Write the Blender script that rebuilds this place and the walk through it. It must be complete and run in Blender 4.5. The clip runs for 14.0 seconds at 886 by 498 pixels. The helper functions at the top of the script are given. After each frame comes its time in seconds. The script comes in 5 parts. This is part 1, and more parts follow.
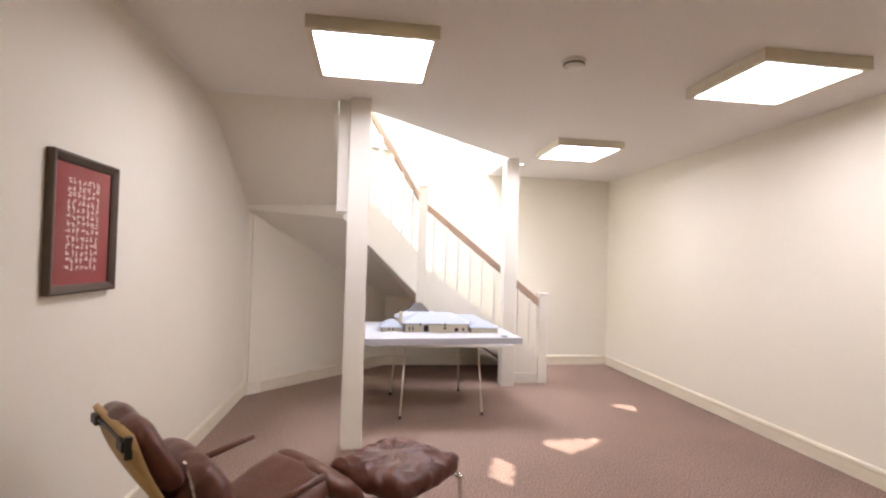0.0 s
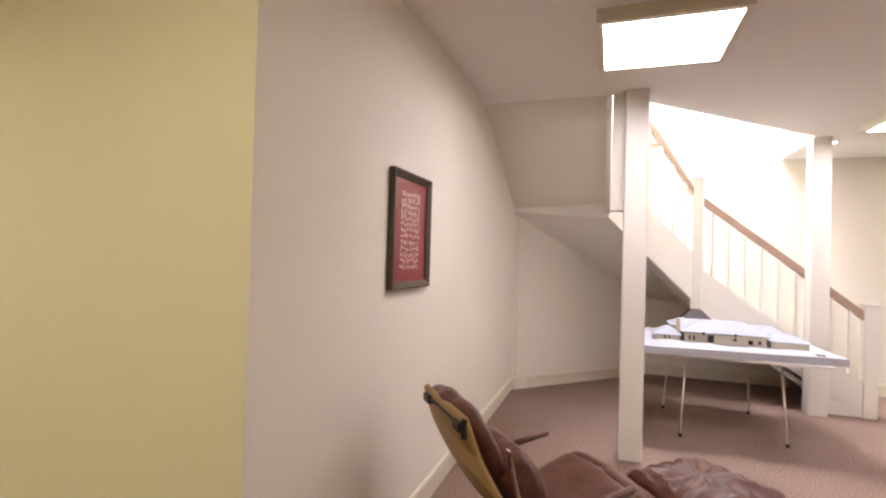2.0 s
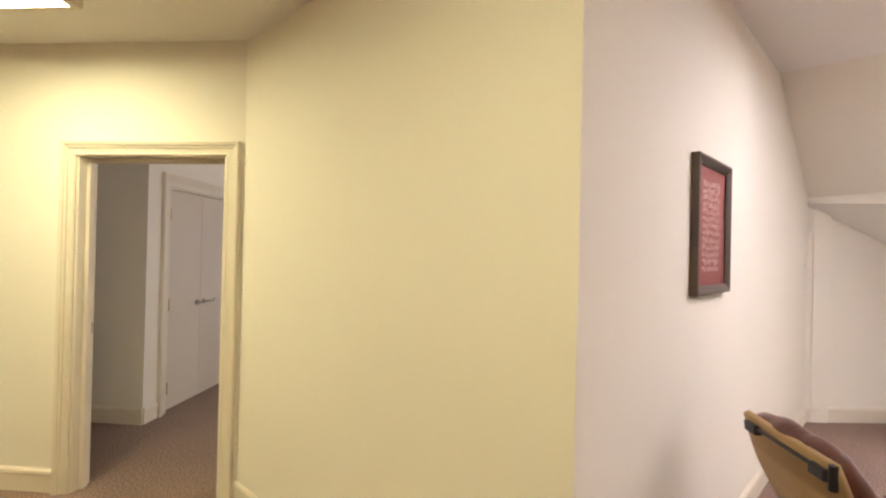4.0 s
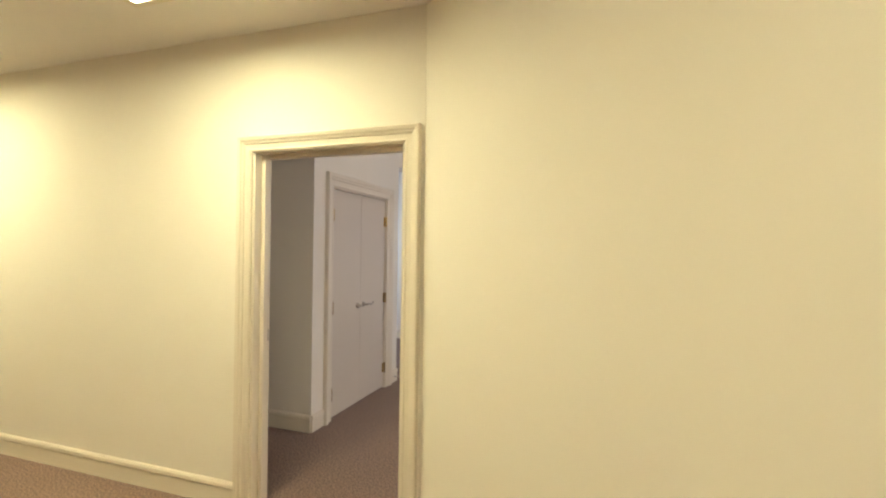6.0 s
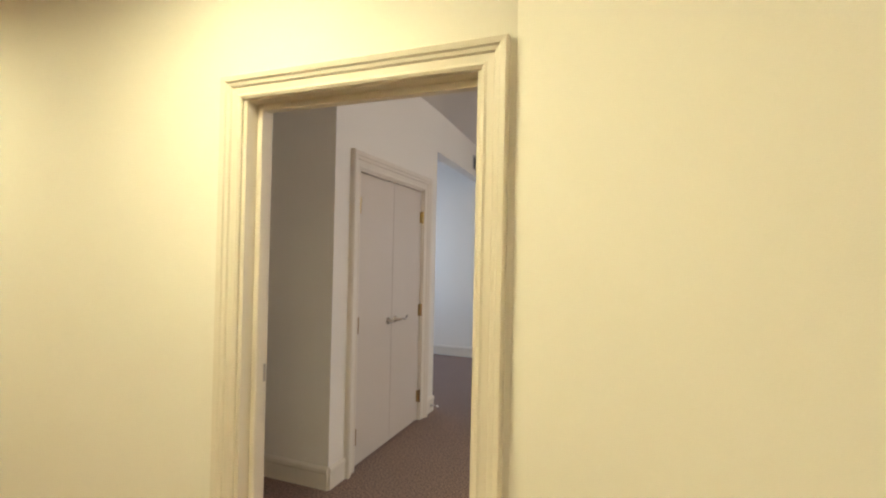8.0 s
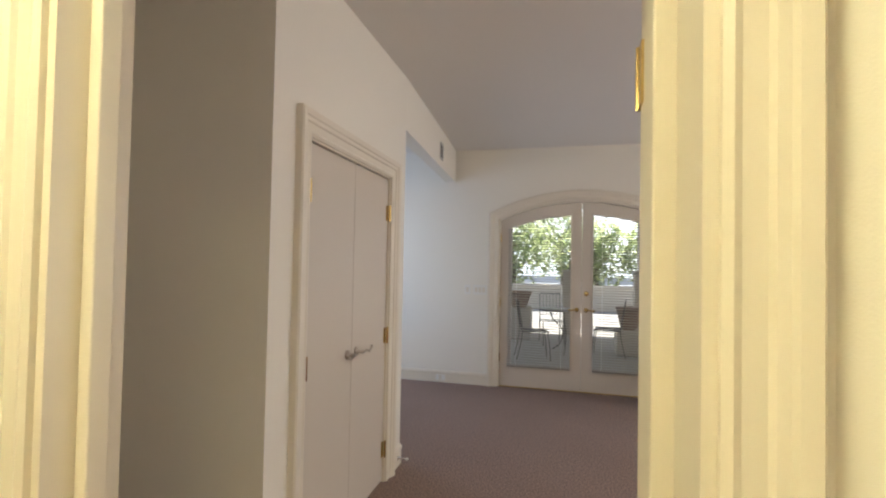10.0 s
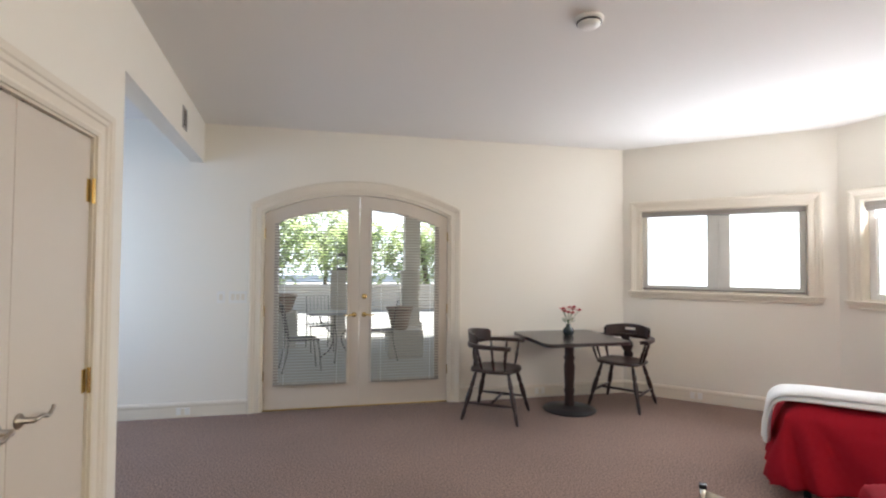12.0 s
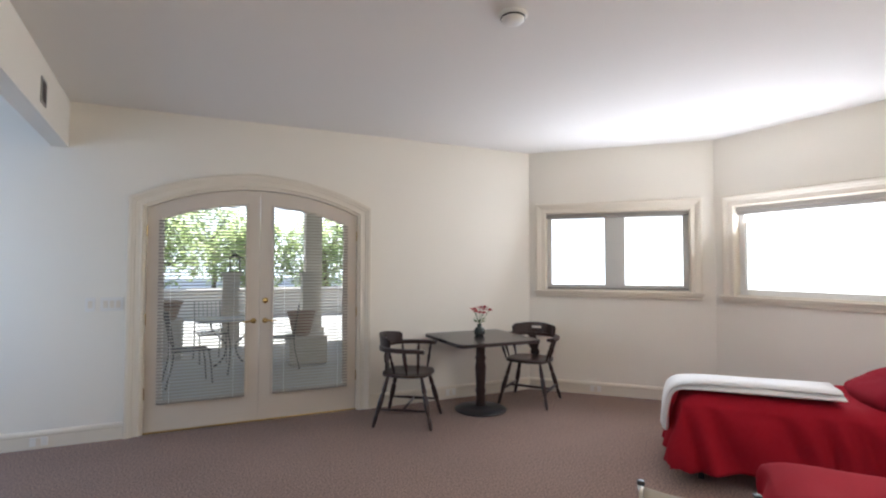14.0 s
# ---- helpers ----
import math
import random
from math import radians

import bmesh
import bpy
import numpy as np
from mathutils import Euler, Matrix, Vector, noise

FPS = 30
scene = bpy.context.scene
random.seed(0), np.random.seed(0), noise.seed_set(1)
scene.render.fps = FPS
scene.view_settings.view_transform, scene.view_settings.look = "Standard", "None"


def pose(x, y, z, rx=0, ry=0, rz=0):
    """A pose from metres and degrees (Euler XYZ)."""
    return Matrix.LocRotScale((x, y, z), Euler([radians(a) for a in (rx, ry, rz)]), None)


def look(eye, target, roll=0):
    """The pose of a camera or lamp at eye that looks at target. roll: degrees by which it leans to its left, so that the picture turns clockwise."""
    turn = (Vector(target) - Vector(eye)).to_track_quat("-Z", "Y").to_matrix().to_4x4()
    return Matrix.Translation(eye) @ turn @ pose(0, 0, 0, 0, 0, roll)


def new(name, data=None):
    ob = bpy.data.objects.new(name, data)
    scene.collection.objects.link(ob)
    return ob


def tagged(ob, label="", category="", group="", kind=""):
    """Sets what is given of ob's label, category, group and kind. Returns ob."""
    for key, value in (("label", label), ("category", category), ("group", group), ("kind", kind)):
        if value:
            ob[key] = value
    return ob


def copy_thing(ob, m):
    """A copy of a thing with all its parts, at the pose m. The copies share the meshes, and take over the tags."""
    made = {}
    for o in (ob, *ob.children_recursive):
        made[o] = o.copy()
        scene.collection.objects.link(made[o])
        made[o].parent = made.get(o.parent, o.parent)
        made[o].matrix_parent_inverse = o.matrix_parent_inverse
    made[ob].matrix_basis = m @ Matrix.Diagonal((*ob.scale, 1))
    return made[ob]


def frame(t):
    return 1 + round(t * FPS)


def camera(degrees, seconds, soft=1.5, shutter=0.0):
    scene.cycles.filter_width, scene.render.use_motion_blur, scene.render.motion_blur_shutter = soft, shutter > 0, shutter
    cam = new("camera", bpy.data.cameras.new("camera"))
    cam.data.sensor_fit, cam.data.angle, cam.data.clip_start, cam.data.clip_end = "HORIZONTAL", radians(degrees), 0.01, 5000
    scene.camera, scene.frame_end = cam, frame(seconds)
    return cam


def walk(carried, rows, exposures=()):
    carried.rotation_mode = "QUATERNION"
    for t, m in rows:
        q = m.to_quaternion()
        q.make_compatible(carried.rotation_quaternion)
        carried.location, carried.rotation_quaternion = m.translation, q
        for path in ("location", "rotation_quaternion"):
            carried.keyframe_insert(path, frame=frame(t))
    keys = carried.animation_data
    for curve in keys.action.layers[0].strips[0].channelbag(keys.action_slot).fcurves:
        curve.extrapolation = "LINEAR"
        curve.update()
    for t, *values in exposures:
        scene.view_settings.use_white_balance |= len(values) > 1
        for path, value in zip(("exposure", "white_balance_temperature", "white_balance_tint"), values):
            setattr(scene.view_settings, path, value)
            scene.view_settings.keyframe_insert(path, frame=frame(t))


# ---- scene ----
cam = camera(83.9, 14.0, soft=2.2)
PATH = [
    (0, (1.808, -3.033, 1.545), (3.26, -1.658, 1.591), 1.6),
    (0.5, (1.775, -2.982, 1.547), (3.095, -1.48, 1.587), 1.6),
    (1, (1.728, -2.933, 1.541), (2.86, -1.284, 1.576), 1.6),
    (1.5, (1.66, -2.881, 1.541), (2.572, -1.102, 1.57), 1.6),
    (2, (1.587, -2.842, 1.538), (2.255, -0.957, 1.56), 1.6),
    (2.5, (1.498, -2.792, 1.521), (1.93, -0.839, 1.543), 1.6),
    (3, (1.409, -2.738, 1.523), (1.614, -0.748, 1.539), 1.4),
    (3.5, (1.332, -2.704, 1.522), (1.353, -0.704, 1.535), 1.4),
    (4, (1.269, -2.645, 1.515), (1.094, -0.652, 1.527), 1.3),
    (4.2, (1.237, -2.596, 1.51), (0.985, -0.612, 1.521), 1.2),
    (6.3, (0.683, -2.064, 1.507), (-0.016, -0.19, 1.515), 1.0),
    (6.5, (0.643, -1.998, 1.494), (-0.074, -0.131, 1.509), 1.2),
    (7, (0.5, -1.772, 1.479), (-0.254, 0.08, 1.498), 1.2),
    (9.5, (-0.273, -0.642, 1.471), (-0.953, 1.239, 1.513), 1.2),
    (10, (-0.423, -0.434, 1.485), (-0.931, 1.5, 1.534), 1.1),
    (10.5, (-0.492, -0.252, 1.475), (-0.77, 1.728, 1.533), 0.7),
    (11, (-0.532, -0.052, 1.47), (-0.557, 1.947, 1.534), 0.4),
    (11.5, (-0.556, 0.115, 1.5), (-0.342, 2.103, 1.555), 0.5),
    (12, (-0.607, 0.265, 1.497), (-0.165, 2.215, 1.553), 0.4),
    (12.5, (-0.638, 0.361, 1.5), (-0.035, 2.268, 1.558), 0.3),
    (13, (-0.657, 0.413, 1.481), (0.057, 2.279, 1.548), 0.2),
    (13.5, (-0.663, 0.438, 1.47), (0.117, 2.278, 1.541), 0.2),
    (14, (-0.676, 0.455, 1.477), (0.151, 2.274, 1.545), 0.1),
]
walk(cam, [(t, look(eye, target, roll)) for t, eye, target, roll in PATH],
     exposures=[(0, 1.25, 6600, 13), (0.5, 1.26, 6750, 15), (1.5, 1.22, 6800, 16), (2.5, 1.4, 6900, 18), (3.2, 1.6, 6850, 18), (4, 1.76, 6700, 15), (7, 1.8, 6550, 13), (9.5, 1.62, 6600, 12),
                (10.5, 2.2, 6550, 11), (11.5, 2.3, 6350, 9), (12.5, 2.12, 6150, 9), (14, 2.03, 6050, 10)])

# ---- world, sun, lights ----
world = bpy.data.worlds.new("world")
scene.world = world
world.use_nodes = True
wn = world.node_tree.nodes
sky = wn.new("ShaderNodeTexSky")
sky.sky_type = "NISHITA"
sky.sun_disc = False
sky.sun_elevation = radians(53)
sky.sun_rotation = radians(5)
world.node_tree.links.new(sky.outputs[0], wn["Background"].inputs[0])
wn["Background"].inputs[1].default_value = 0.15
sun = new("sun", bpy.data.lights.new("sun", "SUN"))
sun.data.energy, sun.data.angle, sun.data.color = 5.0, radians(0.5), (1.0, 0.95, 0.87)
sun.matrix_world = look((0, 0, 20), (-0.174 * 7, -2.156 * 7, 20 - 2.85 * 7))


def area(name, centre, target, w, h, watts, col):
    l = new(name, bpy.data.lights.new(name, "AREA"))
    l.data.shape, l.data.size, l.data.size_y = "RECTANGLE", w, h
    l.data.energy, l.data.color = watts, col
    l.matrix_world = look(centre, target)
    return l


# ---- plan: the stair room lies turned against the bedroom; a runs along the picture wall, b across ----
UA, UB = Vector((0.6198, 0.7848)), Vector((0.7848, -0.6198))
H = 2.85
HN = 2.74


def ab(a, b, z=0.0):
    p = UA * a + UB * b
    return Vector((p.x, p.y, z))


# area lamps added to stand in for daylight: window bay, doors, alcove, stairwell
SKY = (0.88, 0.91, 1.0)
area("light_window_bay", (3.40, 4.66, 1.66), (2.3, 3.5, 2.0), 1.3, 0.8, 8.2, SKY)
area("light_window_side", (4.19, 3.23, 1.66), (2.6, 3.1, 2.6), 1.15, 0.8, 8.6, SKY)
area("light_doors", (-0.31, 5.42, 1.25), (-0.31, 0, 1.6), 1.4, 1.5, 0.5, SKY)
area("light_alcove", (-3.75, 4.3, 1.7), (-1.5, 5.0, 1.3), 1.0, 1.4, 6.6, (0.48, 0.66, 1.0))
area("light_stairwell", ab(4.9, 3.4, 5.3), ab(4.7, 3.7, 2.0), 1.4, 1.4, 120, (0.88, 0.96, 1.12))


# ---- materials ----
def principled(name, col, rough=0.6, metal=0.0, var=0.06, scale=3.0, bump=0.0, bscale=200.0, sheen=0.0, trans=0.0, ior=1.45, dark=None):
    """A painted or plain surface with variation at two scales and fine relief."""
    m = bpy.data.materials.new(name)
    m.use_nodes = True
    n, l = m.node_tree.nodes, m.node_tree.links
    bs = n["Principled BSDF"]
    bs.inputs["Roughness"].default_value = rough
    bs.inputs["Metallic"].default_value = metal
    bs.inputs["IOR"].default_value = ior
    bs.inputs["Transmission Weight"].default_value = trans
    bs.inputs["Sheen Weight"].default_value = sheen
    co = n.new("ShaderNodeTexCoord")
    n1 = n.new("ShaderNodeTexNoise")
    n1.inputs["Scale"].default_value, n1.inputs["Detail"].default_value = scale, 5
    n2 = n.new("ShaderNodeTexNoise")
    n2.inputs["Scale"].default_value, n2.inputs["Detail"].default_value = bscale, 3
    l.new(co.outputs["Object"], n1.inputs["Vector"])
    l.new(co.outputs["Object"], n2.inputs["Vector"])
    mix = n.new("ShaderNodeMix")
    mix.data_type = "RGBA"
    ramp = n.new("ShaderNodeMath")
    ramp.operation = "MULTIPLY_ADD"
    ramp.inputs[1].default_value, ramp.inputs[2].default_value = 0.7, 0.0
    add = n.new("ShaderNodeMath")
    add.operation = "MULTIPLY_ADD"
    add.inputs[1].default_value = 0.3
    l.new(n1.outputs[0], ramp.inputs[0])
    l.new(n2.outputs[0], add.inputs[0])
    l.new(ramp.outputs[0], add.inputs[2])
    l.new(add.outputs[0], mix.inputs["Factor"])
    lo = dark or tuple(c * (1 - var) for c in col)
    hi = tuple(min(1, c * (1 + var)) for c in col)
    mix.inputs["A"].default_value = (*lo, 1)
    mix.inputs["B"].default_value = (*hi, 1)
    l.new(mix.outputs["Result"], bs.inputs["Base Color"])
    if bump:
        b = n.new("ShaderNodeBump")
        b.inputs["Strength"].default_value = bump
        b.inputs["Distance"].default_value = 0.004
        l.new(n2.outputs[0], b.inputs["Height"])
        l.new(b.outputs[0], bs.inputs["Normal"])
    return m


def glow(name, col, strength):
    m = bpy.data.materials.new(name)
    m.use_nodes = True
    bs = m.node_tree.nodes["Principled BSDF"]
    bs.inputs["Base Color"].default_value = (0.9, 0.9, 0.9, 1)
    bs.inputs["Emission Color"].default_value = (*col, 1)
    bs.inputs["Emission Strength"].default_value = strength
    return m


def carpet_material():
    m = principled("carpet", (0.240, 0.156, 0.119), 0.97, var=0.2, scale=1.6, bump=0.6, bscale=240, sheen=0.06)
    n, l = m.node_tree.nodes, m.node_tree.links
    co = n.new("ShaderNodeTexCoord")
    v = n.new("ShaderNodeTexNoise")
    v.inputs["Scale"].default_value, v.inputs["Detail"].default_value = 85, 3
    l.new(co.outputs["Object"], v.inputs["Vector"])
    r = n.new("ShaderNodeMapRange")
    r.inputs[1].default_value, r.inputs[2].default_value = 0.35, 0.65
    r.inputs[3].default_value, r.inputs[4].default_value = 0.5, 1.5
    l.new(v.outputs[0], r.inputs[0])
    mul = n.new("ShaderNodeMix")
    mul.data_type, mul.blend_type = "RGBA", "MULTIPLY"
    mul.inputs["Factor"].default_value = 1.0
    bs = n["Principled BSDF"]
    src = bs.inputs["Base Color"].links[0].from_socket
    l.new(src, mul.inputs["A"])
    l.new(r.outputs[0], mul.inputs["B"])
    l.new(mul.outputs["Result"], bs.inputs["Base Color"])
    return m


M_WALL = principled("wall_paint", (0.80, 0.745, 0.64), 0.75, var=0.025, scale=1.4, bump=0.12, bscale=320)
M_CEIL = principled("ceiling_paint", (0.78, 0.745, 0.69), 0.85, var=0.03, scale=0.9, bump=0.15, bscale=260)
M_TRIM = principled("trim_paint", (0.73, 0.655, 0.53), 0.45, var=0.02, scale=2)
M_DOOR = principled("door_paint", (0.61, 0.535, 0.44), 0.45, var=0.035, scale=2.5, bump=0.05, bscale=120)
M_STAIR = principled("stair_paint", (0.80, 0.76, 0.68), 0.5, var=0.03, scale=3, bump=0.05, bscale=90)
M_CARPET = carpet_material()
M_RAIL = principled("handrail_wood", (0.42, 0.29, 0.22), 0.4, var=0.18, scale=9, bump=0.1, bscale=60)
M_DARKWOOD = principled("dark_wood", (0.032, 0.016, 0.012), 0.32, var=0.45, scale=14, bump=0.1, bscale=90)
M_LAMINATE = principled("table_laminate", (0.045, 0.035, 0.032), 0.22, var=0.2, scale=20, bump=0.02, bscale=300)
M_BLACK = principled("black_iron", (0.018, 0.016, 0.016), 0.42, var=0.25, scale=25, bump=0.05, bscale=160)
M_LEATHER = principled("brown_leather", (0.125, 0.045, 0.029), 0.38, var=0.4, scale=6, bump=0.5, bscale=70)
M_CANVAS = principled("tan_canvas", (0.42, 0.27, 0.13), 0.85, var=0.15, scale=8, bump=0.4, bscale=380)
M_SOFTLEATHER = principled("wrinkled_leather", (0.108, 0.037, 0.026), 0.36, var=0.45, scale=7, bump=0.9, bscale=26)
M_SLING = principled("pale_woven_sling", (0.46, 0.41, 0.34), 0.9, var=0.1, scale=12, bump=0.4, bscale=300)
M_CHROME = principled("chrome", (0.75, 0.74, 0.72), 0.14, 1.0, var=0.05, scale=20)
M_BRASS = principled("brass", (0.70, 0.52, 0.22), 0.25, 1.0, var=0.1, scale=30)
M_NICKEL = principled("aged_nickel", (0.42, 0.37, 0.31), 0.28, 1.0, var=0.15, scale=40)
M_RED = principled("red_comforter", (0.33, 0.010, 0.020), 0.9, ior=1.22, var=0.12, scale=4, bump=0.3, bscale=240)
M_DARKRED = principled("dark_red_pillow", (0.24, 0.010, 0.020), 0.95, ior=1.2, var=0.12, scale=6, bump=0.3, bscale=240)
M_WHITECLOTH = principled("white_blanket", (0.78, 0.76, 0.72), 0.9, var=0.06, scale=8, bump=0.5, bscale=200, sheen=0.3)
M_WHITE = principled("white_plastic", (0.78, 0.75, 0.69), 0.4, var=0.03, scale=12)
M_CARD = principled("model_card", (0.66, 0.58, 0.44), 0.7, var=0.06, scale=18, bump=0.1, bscale=200)
M_ROOFCARD = principled("model_roof_card", (0.34, 0.36, 0.41), 0.7, var=0.06, scale=25, bump=0.15, bscale=150)
M_PLATE = principled("model_base_board", (0.44, 0.44, 0.47), 0.55, var=0.05, scale=7)
M_MAT = principled("red_picture_mat", (0.19, 0.022, 0.018), 0.8, var=0.12, scale=12, bump=0.2, bscale=300)
M_INK = principled("pale_script", (0.58, 0.42, 0.36), 0.8, var=0.1, scale=40)
M_PICFRAME = principled("picture_frame_wood", (0.075, 0.05, 0.034), 0.4, var=0.3, scale=30, bump=0.1, bscale=120)
M_BLIND = principled("blind_slat", (0.30, 0.27, 0.23), 0.5, var=0.05, scale=10)
M_VENT = principled("vent_metal", (0.45, 0.42, 0.38), 0.5, 0.3, var=0.08, scale=20)
M_DARK = principled("dark_gap", (0.02, 0.018, 0.016), 0.9, var=0.1)
M_GLASS = principled("pane_glass", (1, 1, 1), 0.02, var=0.0, trans=1.0, ior=1.1)
M_LEAF = principled("leaf_green", (0.10, 0.16, 0.05), 0.55, var=0.5, scale=3)
M_FOLIAGE = principled("garden_leaf", (0.12, 0.17, 0.05), 0.5, var=0.5, scale=2)
fn, fl = M_FOLIAGE.node_tree.nodes, M_FOLIAGE.node_tree.links
leaf_through = fn.new("ShaderNodeBsdfTranslucent")
leaf_through.inputs["Color"].default_value = (0.46, 0.53, 0.26, 1)
leaf_mix = fn.new("ShaderNodeMixShader")
leaf_mix.inputs[0].default_value = 0.65
fl.new(fn["Principled BSDF"].outputs[0], leaf_mix.inputs[1])
fl.new(leaf_through.outputs[0], leaf_mix.inputs[2])
fl.new(leaf_mix.outputs[0], fn["Material Output"].inputs["Surface"])
M_BARK = principled("bark", (0.12, 0.09, 0.06), 0.9, var=0.3, scale=12, bump=0.5, bscale=50)
M_PAVE = principled("patio_concrete", (0.30, 0.30, 0.275), 0.85, var=0.12, scale=2, bump=0.3, bscale=80)
M_STUCCO = principled("stucco", (0.42, 0.39, 0.34), 0.9, var=0.08, scale=3, bump=0.4, bscale=90)
M_TERRA = principled("terracotta_pot", (0.22, 0.15, 0.11), 0.8, var=0.2, scale=9, bump=0.2, bscale=80)
M_PETAL = principled("red_petal", (0.42, 0.02, 0.03), 0.6, var=0.3, scale=40)
M_PINK = principled("pink_petal", (0.62, 0.25, 0.22), 0.6, var=0.2, scale=40)
M_VASE = principled("dark_glaze", (0.03, 0.035, 0.03), 0.12, var=0.4, scale=25)
M_RUBBER = principled("rubber", (0.03, 0.03, 0.03), 0.8, var=0.2, scale=30)
M_LAMP = glow("lamp_diffuser", (1.0, 0.99, 1.10), 9.8)
M_LAMPW = glow("warm_lamp_diffuser", (0.94, 0.90, 0.55), 9.4)
# glow of the unseen fill light in the passage
M_WARMFILL = glow("warm_fill_glow", (0.94, 0.90, 0.56), 8.0)
M_LAMPBODY = principled("lamp_housing", (0.72, 0.66, 0.52), 0.5, var=0.05, scale=8)


# ---- mesh helpers ----
def finish(name, bm, mat, parent=None, smooth=False):
    bmesh.ops.recalc_face_normals(bm, faces=bm.faces)
    me = bpy.data.meshes.new(name)
    bm.to_mesh(me)
    bm.free()
    me.materials.append(mat)
    if smooth:
        for p in me.polygons:
            p.use_smooth = True
    ob = new(name, me)
    ob.parent = parent
    return ob


def part(name, bm, mat, parent, label="", smooth=False):
    ob = finish(name, bm, mat, parent, smooth)
    if label:
        ob["label"] = label
    return ob


def thing(name, m, label, category, group="", kind=""):
    ob = new(name)
    ob.matrix_world = m
    return tagged(ob, label, category, group, kind)


def box(bm, x0, x1, y0, y1, z0, z1, m=None, bevel=0.0):
    g = bmesh.ops.create_cube(bm, size=1.0)
    vs = g["verts"]
    for v in vs:
        v.co = Vector(((x0 + x1) / 2 + v.co.x * (x1 - x0), (y0 + y1) / 2 + v.co.y * (y1 - y0), (z0 + z1) / 2 + v.co.z * (z1 - z0)))
    if bevel:
        es = list({e for v in vs for e in v.link_edges})
        r = bmesh.ops.bevel(bm, geom=es, offset=bevel, segments=2, affect="EDGES", profile=0.5)
        vs = list({v for f in r["faces"] for v in f.verts} | {v for v in vs if v.is_valid})
    if m:
        for v in vs:
            v.co = m @ v.co
    return vs


def boxes(*rows, bevel=0.0):
    bm = bmesh.new()
    for r in rows:
        box(bm, *r, bevel=bevel)
    return bm


def lathe(bm, prof, seg=16, m=None):
    """Turn a profile of (radius, height) about z."""
    rings = []
    for r, z in prof:
        ring = []
        for i in range(seg):
            t = 2 * math.pi * i / seg
            p = Vector((r * math.cos(t), r * math.sin(t), z))
            ring.append(bm.verts.new(m @ p if m else p))
        rings.append(ring)
    for a, b in zip(rings, rings[1:]):
        for i in range(seg):
            bm.faces.new((a[i], a[(i + 1) % seg], b[(i + 1) % seg], b[i]))
    bm.faces.new(rings[0])
    bm.faces.new(rings[-1])


def turned(prof, seg=16, m=None):
    bm = bmesh.new()
    lathe(bm, prof, seg, m)
    return bm


def between(p, q):
    """Pose whose z axis runs from p to q."""
    p, q = Vector(p), Vector(q)
    return Matrix.Translation(p) @ (q - p).to_track_quat("Z", "Y").to_matrix().to_4x4()


def rod(bm, p, q, r0, r1=None, seg=10):
    d = (Vector(q) - Vector(p)).length
    lathe(bm, [(r0, 0), (r1 or r0, d)], seg, between(p, q))


def tube(bm, pts, r, seg=8):
    """A round bar along a smooth line of points."""
    pts = [Vector(p) for p in pts]
    rings = []
    for i, p in enumerate(pts):
        d = (pts[min(i + 1, len(pts) - 1)] - pts[max(i - 1, 0)]).normalized()
        q = d.to_track_quat("Z", "Y")
        rings.append([bm.verts.new(p + q @ Vector((r * math.cos(2 * math.pi * k / seg), r * math.sin(2 * math.pi * k / seg), 0))) for k in range(seg)])
    for a, b in zip(rings, rings[1:]):
        best = min(range(seg), key=lambda s: (a[0].co - b[s].co).length)
        for k in range(seg):
            bm.faces.new((a[k], a[(k + 1) % seg], b[(k + 1 + best) % seg], b[(k + best) % seg]))
    bm.faces.new(rings[0])
    bm.faces.new(rings[-1])


def smooth_line(ctrl, n=8):
    """Catmull-Rom through control points."""
    c = [Vector(p) for p in ctrl]
    c = [c[0] * 2 - c[1]] + c + [c[-1] * 2 - c[-2]]
    out = []
    for i in range(1, len(c) - 2):
        for k in range(n):
            t = k / n
            out.append(0.5 * (2 * c[i] + (c[i + 1] - c[i - 1]) * t + (2 * c[i - 1] - 5 * c[i] + 4 * c[i + 1] - c[i + 2]) * t * t + (3 * c[i] - c[i - 1] - 3 * c[i + 1] + c[i + 2]) * t ** 3))
    return out + [c[-2]]


def prism(bm, poly, d0, d1, m=None):
    """Extrude a polygon of (x, z) from y = d0 to y = d1."""
    a = [bm.verts.new((x, d0, z)) for x, z in poly]
    b = [bm.verts.new((x, d1, z)) for x, z in poly]
    n = len(poly)
    bm.faces.new(a)
    bm.faces.new(b)
    for i in range(n):
        bm.faces.new((a[i], a[(i + 1) % n], b[(i + 1) % n], b[i]))
    if m:
        for v in a + b:
            v.co = m @ v.co


def slab(bm, poly, z0, z1):
    """A flat slab over a polygon of plan points."""
    a = [bm.verts.new((p[0], p[1], z0)) for p in poly]
    b = [bm.verts.new((p[0], p[1], z1)) for p in poly]
    n = len(poly)
    bm.faces.new(a)
    bm.faces.new(b)
    for i in range(n):
        bm.faces.new((a[i], a[(i + 1) % n], b[(i + 1) % n], b[i]))


def plane_of(p, q, flip=False):
    """Pose of a wall's face: x along it from p to q, y out of the face into the room, z up."""
    p, q = Vector((p[0], p[1], 0)), Vector((q[0], q[1], 0))
    d = (q - p).normalized()
    n = Vector((-d.y, d.x, 0))
    if flip:
        n = -n
    return Matrix(((d.x, n.x, 0, p.x), (d.y, n.y, 0, p.y), (0, 0, 1, 0), (0, 0, 0, 1))), (q - p).length


